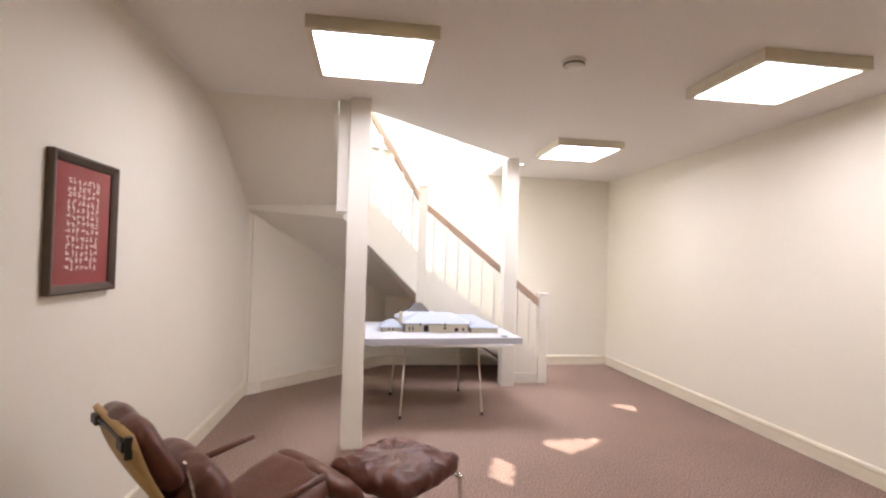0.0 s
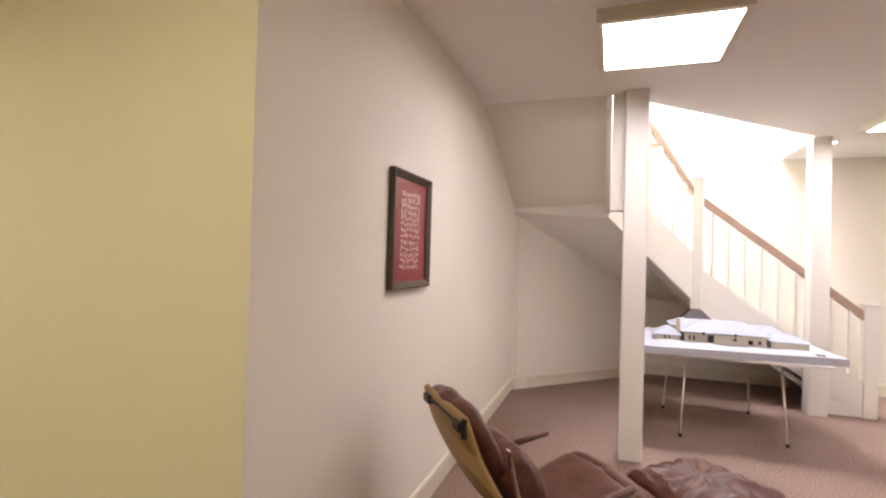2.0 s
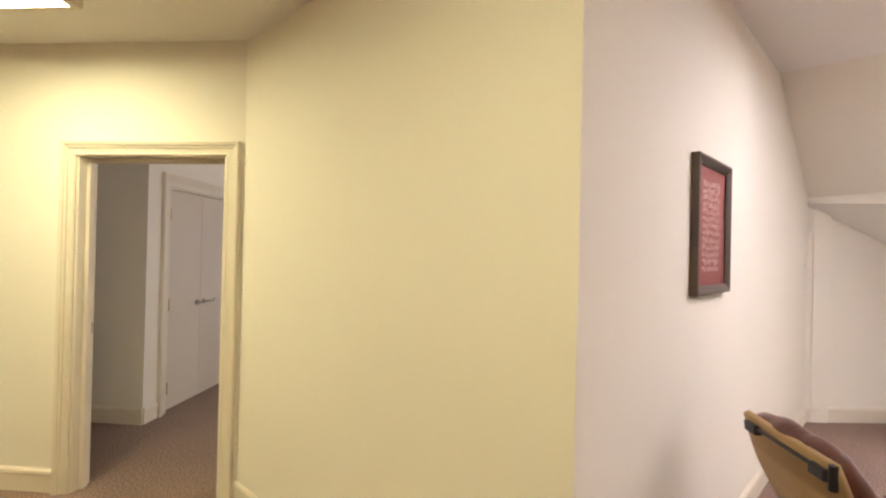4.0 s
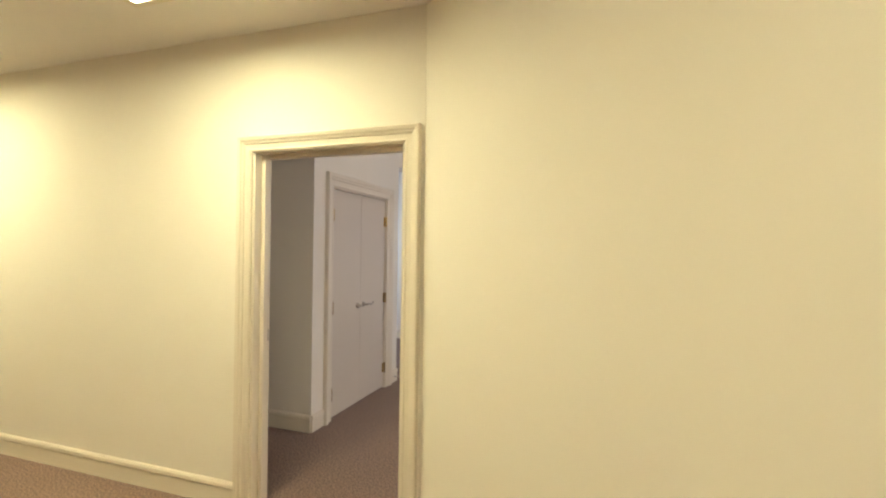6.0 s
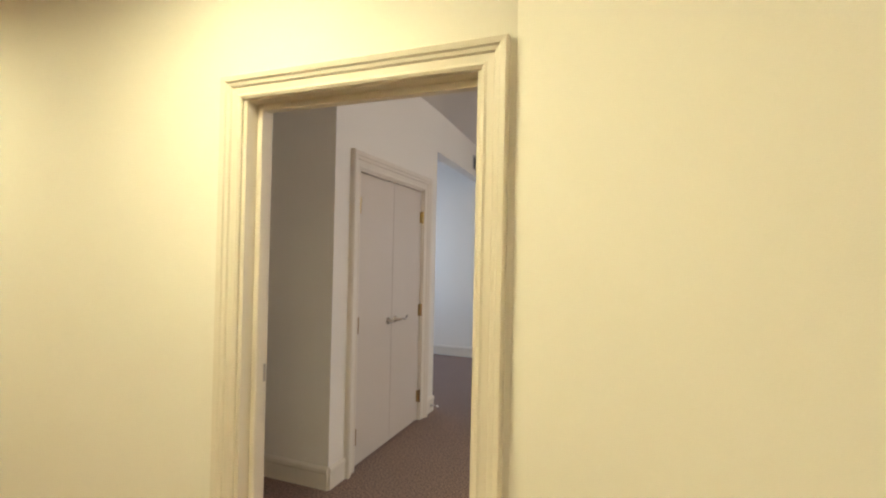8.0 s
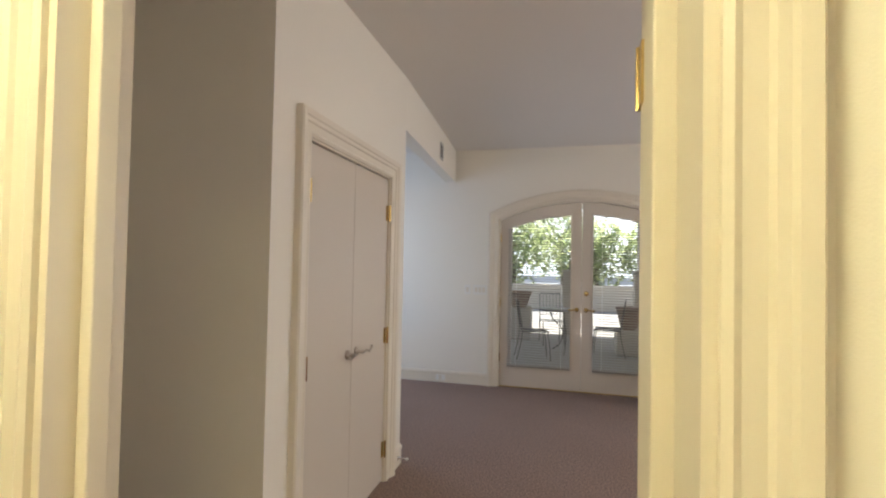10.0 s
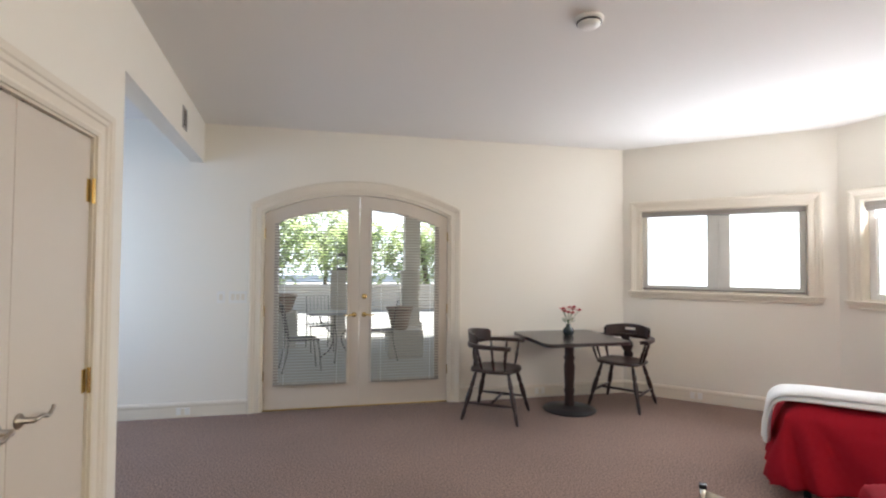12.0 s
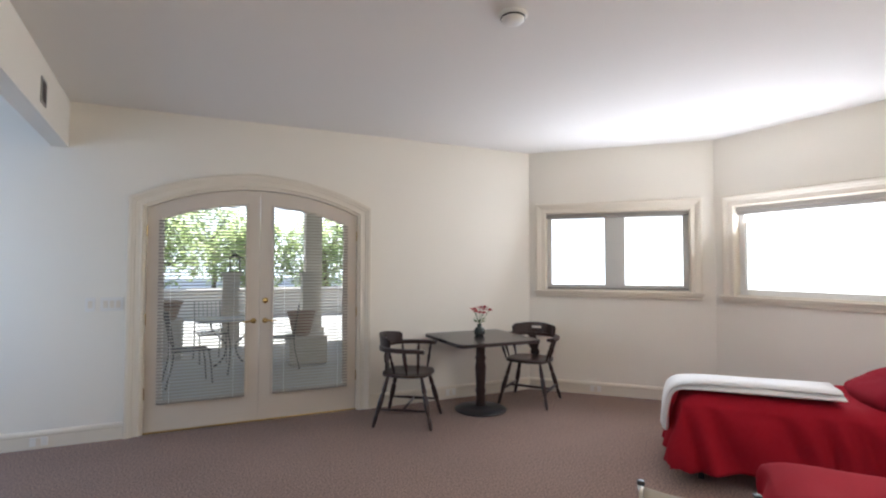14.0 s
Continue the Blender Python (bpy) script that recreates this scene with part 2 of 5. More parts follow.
def wall(name, p, q, z1, thick=0.14, holes=(), flip=False, z0=0.0, label="cream painted plaster wall", back=0.0, ext=0.0):
    """A wall whose room face runs from p to q; thickness goes away from the room. holes: (s0, s1, z0, z1)."""
    m, n = plane_of(p, q, flip)
    bm = bmesh.new()
    s = -back
    for h0, h1, zb, zt in sorted(holes):
        if h0 > s:
            box(bm, s, h0, -thick, 0, z0, z1, m)
        if zb > z0:
            box(bm, h0, h1, -thick, 0, z0, zb, m)
        if zt < z1:
            box(bm, h0, h1, -thick, 0, zt, z1, m)
        s = h1
    box(bm, s, n + ext, -thick, 0, z0, z1, m)
    return tagged(finish(name, bm, M_WALL), label, "wall", kind="structure"), m, n


def sweep(bm, path, prof, m, closed=False):
    """A moulding: profile of (outward offset, depth) carried along a mitred path of (x, z) in a wall's face."""
    n = len(path)
    P = [Vector(p) for p in path]
    rings = []
    for i in range(n):
        a = (P[i] - P[i - 1]).normalized() if (i or closed) else None
        b = (P[(i + 1) % n] - P[i]).normalized() if (i < n - 1 or closed) else None
        a, b = a or b, b or a
        na, nb = Vector((-a.y, a.x)), Vector((-b.y, b.x))
        k = (na + nb) / max(0.3, (1 + na.dot(nb)))
        rings.append([bm.verts.new(m @ Vector((P[i].x + k.x * o, d, P[i].y + k.y * o))) for o, d in prof])
    c = len(prof)
    rng = range(n) if closed else range(n - 1)
    for i in rng:
        A, B = rings[i], rings[(i + 1) % n]
        for j in range(c):
            bm.faces.new((A[j], A[(j + 1) % c], B[(j + 1) % c], B[j]))
    if not closed:
        bm.faces.new(rings[0])
        bm.faces.new(rings[-1])


CASING = [(0, 0), (0, 0.012), (0.012, 0.018), (0.022, 0.014), (0.05, 0.016), (0.056, 0.024), (0.07, 0.027), (0.076, 0.034), (0.098, 0.038), (0.104, 0.03), (0.104, 0)]
CASING = [(o * 1.13, d) for o, d in CASING]
BASE = [(0, 0.0), (0, 0.014), (0.10, 0.014), (0.108, 0.02), (0.128, 0.018), (0.138, 0.010), (0.142, 0.0)]


def baseboard(p, q, flip=False, gaps=(), s0=0.0, s1=None):
    m, n = plane_of(p, q, flip)
    s, rows = s0, []
    for g0, g1 in sorted(gaps):
        rows.append((s, g0))
        s = g1
    rows.append((s, s1 if s1 is not None else n))
    bm = bmesh.new()
    for a, b in rows:
        if b - a > 0.01:
            sweep(bm, [(a, 0), (b, 0)], BASE, m)
    return tagged(finish("baseboard", bm, M_TRIM), "beige painted wooden baseboard with moulded top", "baseboard", kind="structure")


# ---- floor, ceilings, walls ----
WALL_B = 1.947
P_FARL = ab(4.43, WALL_B)
P_EDGE = Vector((1.534, -1.198, 0))
P_NOOK = Vector((-0.165, 0.15, 0))
P_FARR = ab(6.0, 6.96)
P_KINK = ab(6.0, 3.52)
P_BAY0, P_BAY1, P_BAY2 = Vector((2.755, 5.47, 0)), Vector((4.2, 4.08, 0)), Vector((4.32, 2.36, 0))
YD, YB, YF = 0.15, 0.29, 5.47
C0, C1 = Vector((-1.59, 1.29, 0)), Vector((-1.635, 3.03, 0))
C2 = Vector((-1.83, YF, 0))
XL, XA, XV = -4.6, -4.0, -2.6
YBOT = -4.8
P_RB = Vector(((6.96 + 0.6198 * YBOT) / 0.7848, YBOT, 0))

bm = bmesh.new()
slab(bm, [(-5.2, -5.4), (11, -5.4), (11, 5.47), (-5.2, 5.47)], -0.12, 0.0)
tagged(finish("floor", bm, M_CARPET), "worn mauve-brown cut pile carpet over the floor", "carpet", kind="structure")

# stair room ceiling, open over the stair
bm = bmesh.new()
cp = [P_EDGE, ab(2.91, WALL_B), ab(2.90, 3.24), ab(3.12, 3.24), ab(4.76, 5.0), ab(6.0, 5.0), P_FARR, P_RB, Vector((XL, YBOT, 0)), Vector((XL, -1.2, 0)), Vector((1.534, -1.2, 0))]
slab(bm, cp[:-1], H, H + 0.25)
tagged(finish("ceiling_1", bm, M_CEIL), "off-white painted plaster ceiling", "ceiling", kind="structure")
bm = bmesh.new()
slab(bm, [(XL, -1.2), (1.5, -1.2), (P_NOOK.x + 0.02, YD + 0.02), (XL, YD + 0.02)], HN, H + 0.25)
tagged(finish("ceiling_2", bm, M_CEIL), "cream painted plaster ceiling of the passage", "ceiling", kind="structure")
bm = bmesh.new()
slab(bm, [(-4.2, YD + 0.1), (1.2, YD + 0.1), (4.6, 2.3), (4.6, 4.3), (2.9, 5.6), (-4.2, 5.6)], H, H + 0.2)
tagged(finish("ceiling_3", bm, M_CEIL), "off-white painted plaster ceiling of the bedroom", "ceiling", kind="structure")

wall("wall_picture", P_EDGE, P_FARL, H, 0.12, flip=True, ext=0.12)
wall("wall_corner", P_NOOK, P_EDGE, H, 0.12, flip=True)
D1 = (-1.24, -0.258, 2.065)
wall("wall_passage", (XL, YD), P_NOOK, H, YB - YD, holes=[(D1[0] - XL, D1[1] - XL, 0, D1[2])], flip=True, ext=0.12)
wall("wall_passage_end", (XL, YBOT), (XL, YD), H, flip=True)
wall("wall_behind", (XL, YBOT), P_RB, H)
wall("wall_right", P_RB, P_FARR, H)
wall("wall_rear", P_FARR, P_KINK, 3.2)
# unseen thin upper wall, its holes cut to shape the sun patches on the floor
wall("sun_mask_rear", P_FARR, P_KINK, 5.6, 0.03, z0=3.2, holes=[(2.16, 2.25, 3.36, 3.50), (2.25, 2.34, 3.33, 3.66), (2.34, 2.43, 3.31, 3.73)])
wall("wall_stair_back", P_KINK, P_FARL, 3.2, ext=0.12)
# likewise out of view: stepped holes give the other sun patches their outline
wall("sun_mask_stair_back", P_KINK, P_FARL, 5.6, 0.03, z0=3.2, holes=[(0.20, 0.32, 4.60, 4.75), (0.32, 0.44, 4.47, 4.75), (0.44, 0.56, 4.35, 4.72), (0.56, 0.72, 4.24, 4.66),
                                                                          (1.24, 1.34, 4.03, 4.34), (1.34, 1.47, 4.10, 4.42), (1.47, 1.56, 4.20, 4.50), (1.59, 1.71, 3.88, 4.04), (1.71, 1.84, 4.0, 4.16), (1.88, 2.05, 4.1, 4.34)], ext=0.12)
# stairwell shaft over the ceiling; light_stairwell in it stands in for a skylight
wall("wall_shaft_side", ab(6.0, 4.98), ab(4.83, 4.98), 5.6, 0.1, z0=H + 0.25, flip=True)
wall("wall_shaft_front", ab(4.83, 4.98), ab(3.14, 3.18), 5.6, 0.1, z0=H + 0.25, flip=True)
wall("wall_shaft_near", ab(2.91, 3.18), ab(2.91, WALL_B), 5.6, 0.1, z0=H + 0.25, flip=True)
wall("wall_shaft_left", ab(2.91, WALL_B), P_FARL, 5.6, 0.1, z0=H, flip=True)

# unseen solid lid; sun gets in only by the holes in the upper walls
bm = bmesh.new()
slab(bm, [ab(2.7, 1.7), ab(2.7, 3.3), ab(4.7, 5.2), ab(6.2, 5.2), ab(6.2, 3.3), ab(4.5, 1.7)], 5.6, 5.75)
tagged(finish("ceiling_4", bm, M_CEIL), "white painted ceiling high over the stairwell", "ceiling", kind="structure")

# bedroom
wall("wall_bed_left", (XV, YB), (XV, 1.29), H, flip=True)
wall("wall_closet_end", (XV, 1.29), C0, H, 0.12, flip=True, ext=-0.12)
wc, MC, NC = wall("wall_closet", C0, C1, H, 0.12, flip=True, holes=[(0.285, 1.43, 0, 2.055)])
wall("wall_header", C1, C2, H, 0.12, z0=2.46, flip=True)
wall("wall_alcove_back", (C1.x - 0.12, 3.03), (XA, 3.03), H, 0.1, flip=True)
wall("wall_alcove_end", (XA, 3.03), (XA, YF), H, flip=True, holes=[(0.6, 1.9, 0.95, 2.2)])
FD0, FD1, FDZ = -1.29, 0.66, 2.005
FX = (FD0 + FD1) / 2
ARCH_TOP = 2.23


def arch(x0, x1, z0, ztop, n=16):
    """Points of a shallow arch from (x0, z0) over ztop to (x1, z0)."""
    w, h = (x1 - x0) / 2, ztop - z0
    r = (w * w + h * h) / (2 * h)
    t0 = math.asin(w / r)
    c = (x0 + x1) / 2
    return [(c + r * math.sin(t0 * (2 * i / n - 1)), ztop - r + r * math.cos(t0 * (2 * i / n - 1))) for i in range(n + 1)]


# garden door wall with an arched opening
bm = bmesh.new()
m_f, n_f = plane_of((XA, YF), P_BAY0, flip=True)
def fx(x):
    return x - XA
box(bm, -0.14, fx(FD0), -0.2, 0, 0, H, m_f)
box(bm, fx(FD1), n_f + 0.14, -0.2, 0, 0, H, m_f)
ap = arch(fx(FD0), fx(FD1), FDZ, ARCH_TOP)
for (xa, za), (xb, zb) in zip(ap, ap[1:]):
    prism(bm, [(xa, za), (xb, zb), (xb, H), (xa, H)], -0.2, 0, m_f)
tagged(finish("wall_garden", bm, M_WALL), "cream painted plaster wall with an arched opening", "wall", kind="structure")
W1 = (0.19, 1.77, 1.19, 2.11)
W2 = (0.2, 1.5, 1.17, 2.11)
wb, MW1, NW1 = wall("wall_bay_1", P_BAY0, P_BAY1, H, 0.16, holes=[W1], flip=True, ext=0.1)
wb, MW2, NW2 = wall("wall_bay_2", P_BAY1, P_BAY2, H, 0.16, holes=[W2], flip=True, ext=0.1)

# baseboards
baseboard(P_EDGE, P_FARL, True)
baseboard(P_NOOK, P_EDGE, True)
baseboard((XL, YD), P_NOOK, True, gaps=[(D1[0] - 0.073 - XL, D1[1] + 0.073 - XL)])
baseboard(P_RB, P_FARR)
baseboard(P_FARR, P_KINK)
baseboard(P_KINK, P_FARL)
baseboard((XV, 1.29), C0, True)
baseboard(C0, C1, True, gaps=[(0.17, 1.55)])
baseboard((XA, YF), P_BAY0, True, gaps=[(fx(FD0) - 0.11, fx(FD1) + 0.11)])
baseboard(P_BAY0, P_BAY1, True)
baseboard(P_BAY1, P_BAY2, True)

# passage doorway: casing, jambs and stops
m_d, n_d = plane_of((XL, YD), P_NOOK, True)
door = thing("door_1", Matrix.Identity(4), "open doorway with cream moulded casing and brass hinges", "doorway", kind="structure")
s0, s1 = D1[0] - XL, D1[1] - XL
bm = bmesh.new()
sweep(bm, [(s0 + 0.014, 0), (s0 + 0.014, D1[2] - 0.014), (s1 - 0.014, D1[2] - 0.014), (s1 - 0.014, 0)], [(o * 0.74, d) for o, d in CASING], m_d)
part("casing", bm, M_TRIM, door)

bm = bmesh.new()
t = YB - YD
box(bm, s0, s0 + 0.03, -t, 0.0, 0, D1[2], m_d)
box(bm, s1 - 0.03, s1, -t, 0.0, 0, D1[2], m_d)
box(bm, s0 + 0.03, s1 - 0.03, -t, 0.0, D1[2] - 0.02, D1[2], m_d)
part("jamb", bm, M_TRIM, door)
bm = bmesh.new()
box(bm, s0 + 0.03, s0 + 0.055, -0.095, -0.055, 0, D1[2] - 0.018, m_d, 0.003)
box(bm, s1 - 0.06, s1 + 0.09, -0.27, -t - 0.002, 0, D1[2] - 0.018, m_d, 0.003)
box(bm, s0 + 0.055, s1 - 0.03, -0.095, -0.055, D1[2] - 0.045, D1[2] - 0.02, m_d, 0.003)
part("door_stop", bm, M_TRIM, door)
for z in (0.25, 1.02, 1.79):
    bm = bmesh.new()
    box(bm, s1 - 0.064, s1 - 0.0595, -0.268, -0.235, z - 0.05, z + 0.05, m_d)
    rod(bm, m_d @ Vector((s1 - 0.062, -0.274, z - 0.052)), m_d @ Vector((s1 - 0.062, -0.274, z + 0.052)), 0.006)
    part("hinge", bm, M_BRASS, door, "brass butt hinge")
bm = bmesh.new()
box(bm, s0 + 0.0295, s0 + 0.033, -t + 0.008, -0.1, 0.95, 1.02, m_d)
part("strike_plate", bm, M_NICKEL, door, "dark metal strike plate")
bm = bmesh.new()
sweep(bm, [(s0 + 0.014, 0), (s0 + 0.014, D1[2] - 0.014), (s1 - 0.07, D1[2] - 0.014)], [(o, -t - d) for o, d in CASING], m_d)
part("casing", bm, M_TRIM, door)


# ---- staircase ----
def on_ab(a, b, z=0.0):
    return ab(a, b, z)


stair = thing("staircase", Matrix.Identity(4), "cream painted wooden staircase with brown handrail", "staircase")
FA = 4.92            # front of the lower flight
NEWEL, MID = (FA, 5.52), (FA, 3.92)
TURN = (4.34, 2.97)


def post(name, a, b, z0, z1, w, cap=True, label=""):
    m, _ = plane_of(ab(a, b), ab(a + 1, b))
    bm = bmesh.new()
    box(bm, -w / 2, w / 2, -w / 2, w / 2, z0, z1, m, 0.006)
    if cap:
        box(bm, -w / 2 - 0.012, w / 2 + 0.012, -w / 2 - 0.012, w / 2 + 0.012, z1 - 0.001, z1 + 0.028, m, 0.006)
    return part(name, bm, M_STAIR, stair, label)


def panel_between(bm, p, q, zp, zq, th=0.045):
    """An upright board between plan points p and q; zp and zq are its (bottom, top) at either end."""
    m, n = plane_of(ab(*p), ab(*q))
    prism(bm, [(0, zp[0]), (n, zq[0]), (n, zq[1]), (0, zp[1])], -th / 2, th / 2, m)


post("newel", *NEWEL, 0, 1.13, 0.115)
post("newel", *MID, 0.98, 2.46, 0.115)
post("drop_newel", 2.93, 3.05, 1.92, H, 0.10, cap=False)
LOW0, LOW1 = 0.30, 1.50
bm = bmesh.new()
panel_between(bm, NEWEL, MID, (0, LOW0), (0.98, LOW1))
part("stringer", bm, M_STAIR, stair)
bm = bmesh.new()
panel_between(bm, (FA - 0.012, NEWEL[1]), (FA - 0.012, 4.95), (0.0, 0.13), (0.0, 0.13), 0.03)
part("skirting", bm, M_STAIR, stair)
bm = bmesh.new()
panel_between(bm, (FA + 0.004, 5.47), (FA + 0.004, 5.06), (0.0, 0.05), (0.0, 0.31), 0.03)
part("side_panel", bm, M_STAIR, stair)
bm = bmesh.new()
panel_between(bm, MID, TURN, (1.06, 1.58), (1.98, 2.52))
part("stringer", bm, M_STAIR, stair)
bm = bmesh.new()
panel_between(bm, TURN, (2.93, 2.97), (2.0, 2.34), (2.75, 3.0))
part("stringer", bm, M_STAIR, stair)


def rail(p, q, zp, zq):
    m, n = plane_of(ab(*p), ab(*q))
    bm = bmesh.new()
    prism(bm, [(0.05, zp - 0.10), (n - 0.05, zq - 0.10), (n - 0.05, zq - 0.012), (0.05, zp - 0.012)], -0.026, 0.026, m)
    prism(bm, [(0.05, zp - 0.012), (n - 0.05, zq - 0.012), (n - 0.05, zq), (0.05, zp)], -0.018, 0.018, m)
    part("handrail", bm, M_RAIL, stair, "brown wooden handrail")


def balusters(p, q, b0, b1, t0, t1, k, w=0.032):
    m, n = plane_of(ab(*p), ab(*q))
    for i in range(1, k + 1):
        f = i / (k + 1)
        bm = bmesh.new()
        box(bm, f * n - w / 2, f * n + w / 2, -w / 2, w / 2, b0 + (b1 - b0) * f - 0.03, t0 + (t1 - t0) * f - 0.06, m)
        part("baluster", bm, M_STAIR, stair)


rail(NEWEL, MID, 1.08, 2.27)
balusters(NEWEL, MID, LOW0, LOW1, 1.08, 2.27, 9)
rail(MID, TURN, 2.36, 3.62)
balusters(MID, TURN, 1.58, 2.52, 2.36, 3.62, 6)
# treads of the lower flight, the winders and the upper flight
for i in range(7):
    b1 = NEWEL[1] - 0.07 - i * 0.22
    bm = bmesh.new()
    m, n = plane_of(ab(FA, b1), ab(5.99, b1))
    z = 0.19 * (i + 1)
    box(bm, 0.03, n, -0.02, 0.25, z - 0.03, z, m, 0.004)
    box(bm, 0.03, n, 0.0, 0.02, z - 0.19, z - 0.03, m)
    part("tread", bm, M_STAIR, stair)
bm = bmesh.new()
m, n = plane_of(ab(*NEWEL), ab(*MID))
poly = [ab(FA + .02, MID[1]), ab(6.03, MID[1]), ab(6.04, 3.50), ab(4.38, 1.90), ab(4.30, 2.98)]
a = [bm.verts.new((p.x, p.y, zz)) for p, zz in zip(poly, (1.52, 1.52, 1.6, 2.3, 2.3))]
b = [bm.verts.new((p.x, p.y, zz)) for p, zz in zip(poly, (1.05, 0.95, 1.0, 2.05, 1.98))]
bm.faces.new(a), bm.faces.new(b)
for i in range(5):
    bm.faces.new((a[i], a[(i + 1) % 5], b[(i + 1) % 5], b[i]))
part("winder", bm, M_STAIR, stair)
bm = bmesh.new()
m, n = plane_of(ab(*NEWEL), ab(*MID))
prism(bm, [(0.25, 0.02), (n, 0.96), (n, 1.0), (0.2, 0.04)], -1.06, -0.03, m)
part("soffit", bm, M_STAIR, stair)
bm = bmesh.new()
m, n = plane_of(ab(2.91, 1.95), ab(4.42, 1.95), True)
prism(bm, [(0.0, H), (n, 2.07), (n, 2.25), (0.0, H + 0.25)], 0.0, 1.02, m)
part("soffit", bm, M_WALL, stair)

for (a, b, nm) in ((2.875, 3.18, "post_1"), (4.82, 5.03, "post_2")):
    m, _ = plane_of(ab(a, b), ab(a + 1, b))
    bm = bmesh.new()
    box(bm, -0.085, 0.085, -0.085, 0.085, 0, H, m, 0.008)
    tagged(finish("support_post", bm, M_STAIR), "square cream painted timber post beside the staircase", "post")


# ---- ceiling lights ----
def ceiling_light(m, zc, diff, w=0.733, d=0.075, group="ceiling lights of the stair room", label="square surface ceiling light with cream housing and white diffuser"):
    lamp = thing("ceiling_light", m @ pose(0, 0, zc - d - 0.0005), label, "ceiling light", group)
    o, i = w / 2, w / 2 - 0.035
    part("housing", boxes((-o, o, -o, -i, 0, d), (-o, o, i, o, 0, d), (-o, -i, -i, i, 0, d), (i, o, -i, i, 0, d), (-i, i, -i, i, d - 0.012, d)), M_LAMPBODY, lamp)
    part("diffuser", boxes((-i, i, -i, i, 0.006, 0.02)), diff, lamp, "glowing white diffuser")
    part("divider", boxes((-i, i, -i / 3 - 0.003, -i / 3 + 0.003, 0.002, 0.006), (-i, i, i / 3 - 0.003, i / 3 + 0.003, 0.002, 0.006), (-0.003, 0.003, -i, i, 0.0015, 0.0055)), M_LAMPBODY, lamp)
    return lamp


mA = plane_of((0, 0), (UA.x, UA.y))[0]
for a, b in ((1.806, 3.275), (1.67, 5.913), (3.963, 5.546)):
    ceiling_light(Matrix.Translation(ab(a, b)) @ mA, H, M_LAMP)
# the third one is unseen, added to brighten the corner wall and closet end
for x, y, zc, w, mat in ((-1.10, -0.76, HN, 0.733, M_LAMPW), (-3.6, -0.76, HN, 0.733, M_LAMPW), (0.75, -2.45, H, 0.733, M_WARMFILL)):
    ceiling_light(pose(x, y, 0), zc, mat, w, 0.075, "ceiling lights of the passage", "square surface ceiling light with warm glowing diffuser")


# ---- shared builders ----
def cushion(bm, w, d, h, m=None, e=0.45, lumps=0.0, seed=0, seg=24):
    """A soft rounded block, w along x, d along y, h high, centred; lumps: creases in metres."""
    vs = bmesh.ops.create_uvsphere(bm, u_segments=seg * 2, v_segments=seg, radius=1.0)["verts"]
    for v in vs:
        x, y, z = v.co
        s = lambda c, k: math.copysign(abs(c) ** k, c)
        r = math.hypot(x, y)
        c, sn = (x / r, y / r) if r > 1e-6 else (0, 0)
        k = max(abs(c), abs(sn), 1e-6)
        flat = r ** 0.55
        sq = (1 / k) ** (1 - e)
        px, py = c * flat * sq, sn * flat * sq
        p = Vector((px * w / 2, py * d / 2, s(z, 0.75) * h / 2))
        if lumps:
            q = p * 9 + Vector((seed * 7.3, 0, 0))
            p += p.normalized() * (noise.noise(q) + 0.6 * noise.noise(q * 2.3)) * lumps
        v.co = m @ p if m else p
    return vs


def part_smooth(name, bm, mat, parent, label=""):
    return part(name, bm, mat, parent, label, True)


def slat_mesh(w, mat, name="slat"):
    bm = bmesh.new()
    box(bm, -w / 2, w / 2, -0.0115, 0.0115, -0.0008, 0.0008)
    me = bpy.data.meshes.new(name)
    bm.to_mesh(me)
    bm.free()
    me.materials.append(mat)
    return me


def blind(m, x0, x1, zb, ztop, tilt=30, label="lowered metal venetian blind with tilted slats", pitch=0.0245, mat=None):
    """A venetian blind in a wall's pose m; ztop gives the top at an x, for arched panes."""
    b = thing("venetian_blind", m, label, "blind", "venetian blinds")
    z, k = zb + 0.03, 0
    while z < max(ztop(x0), ztop(x1), ztop((x0 + x1) / 2)) - 0.01:
        xs = [x0 + (x1 - x0) * i / 24 for i in range(25)]
        ok = [x for x in xs if ztop(x) > z + 0.006]
        if len(ok) > 2:
            w = ok[-1] - ok[0]
            key = round(w, 2), mat is None
            me = slat_cache.setdefault(key, None) or slat_mesh(w, mat or M_BLIND)
            slat_cache[key] = me
            o = new("slat", me)
            o.parent = b
            o.matrix_basis = pose((ok[0] + ok[-1]) / 2, 0, z, tilt, 0, 0)
        z += pitch
    part("bottom_rail", boxes((x0, x1, -0.012, 0.012, zb, zb + 0.018), bevel=0.003), M_BLIND, b)
    for x in (x0 + 0.1, x1 - 0.1):
        bm = bmesh.new()
        rod(bm, (x, 0.013, zb), (x, 0.013, ztop(x) - 0.01), 0.0012, seg=5)
        part("ladder_cord", bm, M_WHITE, b)
    return b


slat_cache = {}


# ---- garden doors ----
gd = thing("door_2", m_f, "pair of arched cream garden doors with glass panes, closed", "door", kind="structure")
c0, c1 = fx(FD0), fx(FD1)
cm = (c0 + c1) / 2
I4 = Matrix.Identity(4)
bm = bmesh.new()
pth = [(c0 + 0.01, 0)] + arch(c0 + 0.01, c1 - 0.01, FDZ - 0.005, ARCH_TOP - 0.01, 24) + [(c1 - 0.01, 0)]
sweep(bm, pth, CASING, I4)
part("casing", bm, M_TRIM, gd)
bm = bmesh.new()
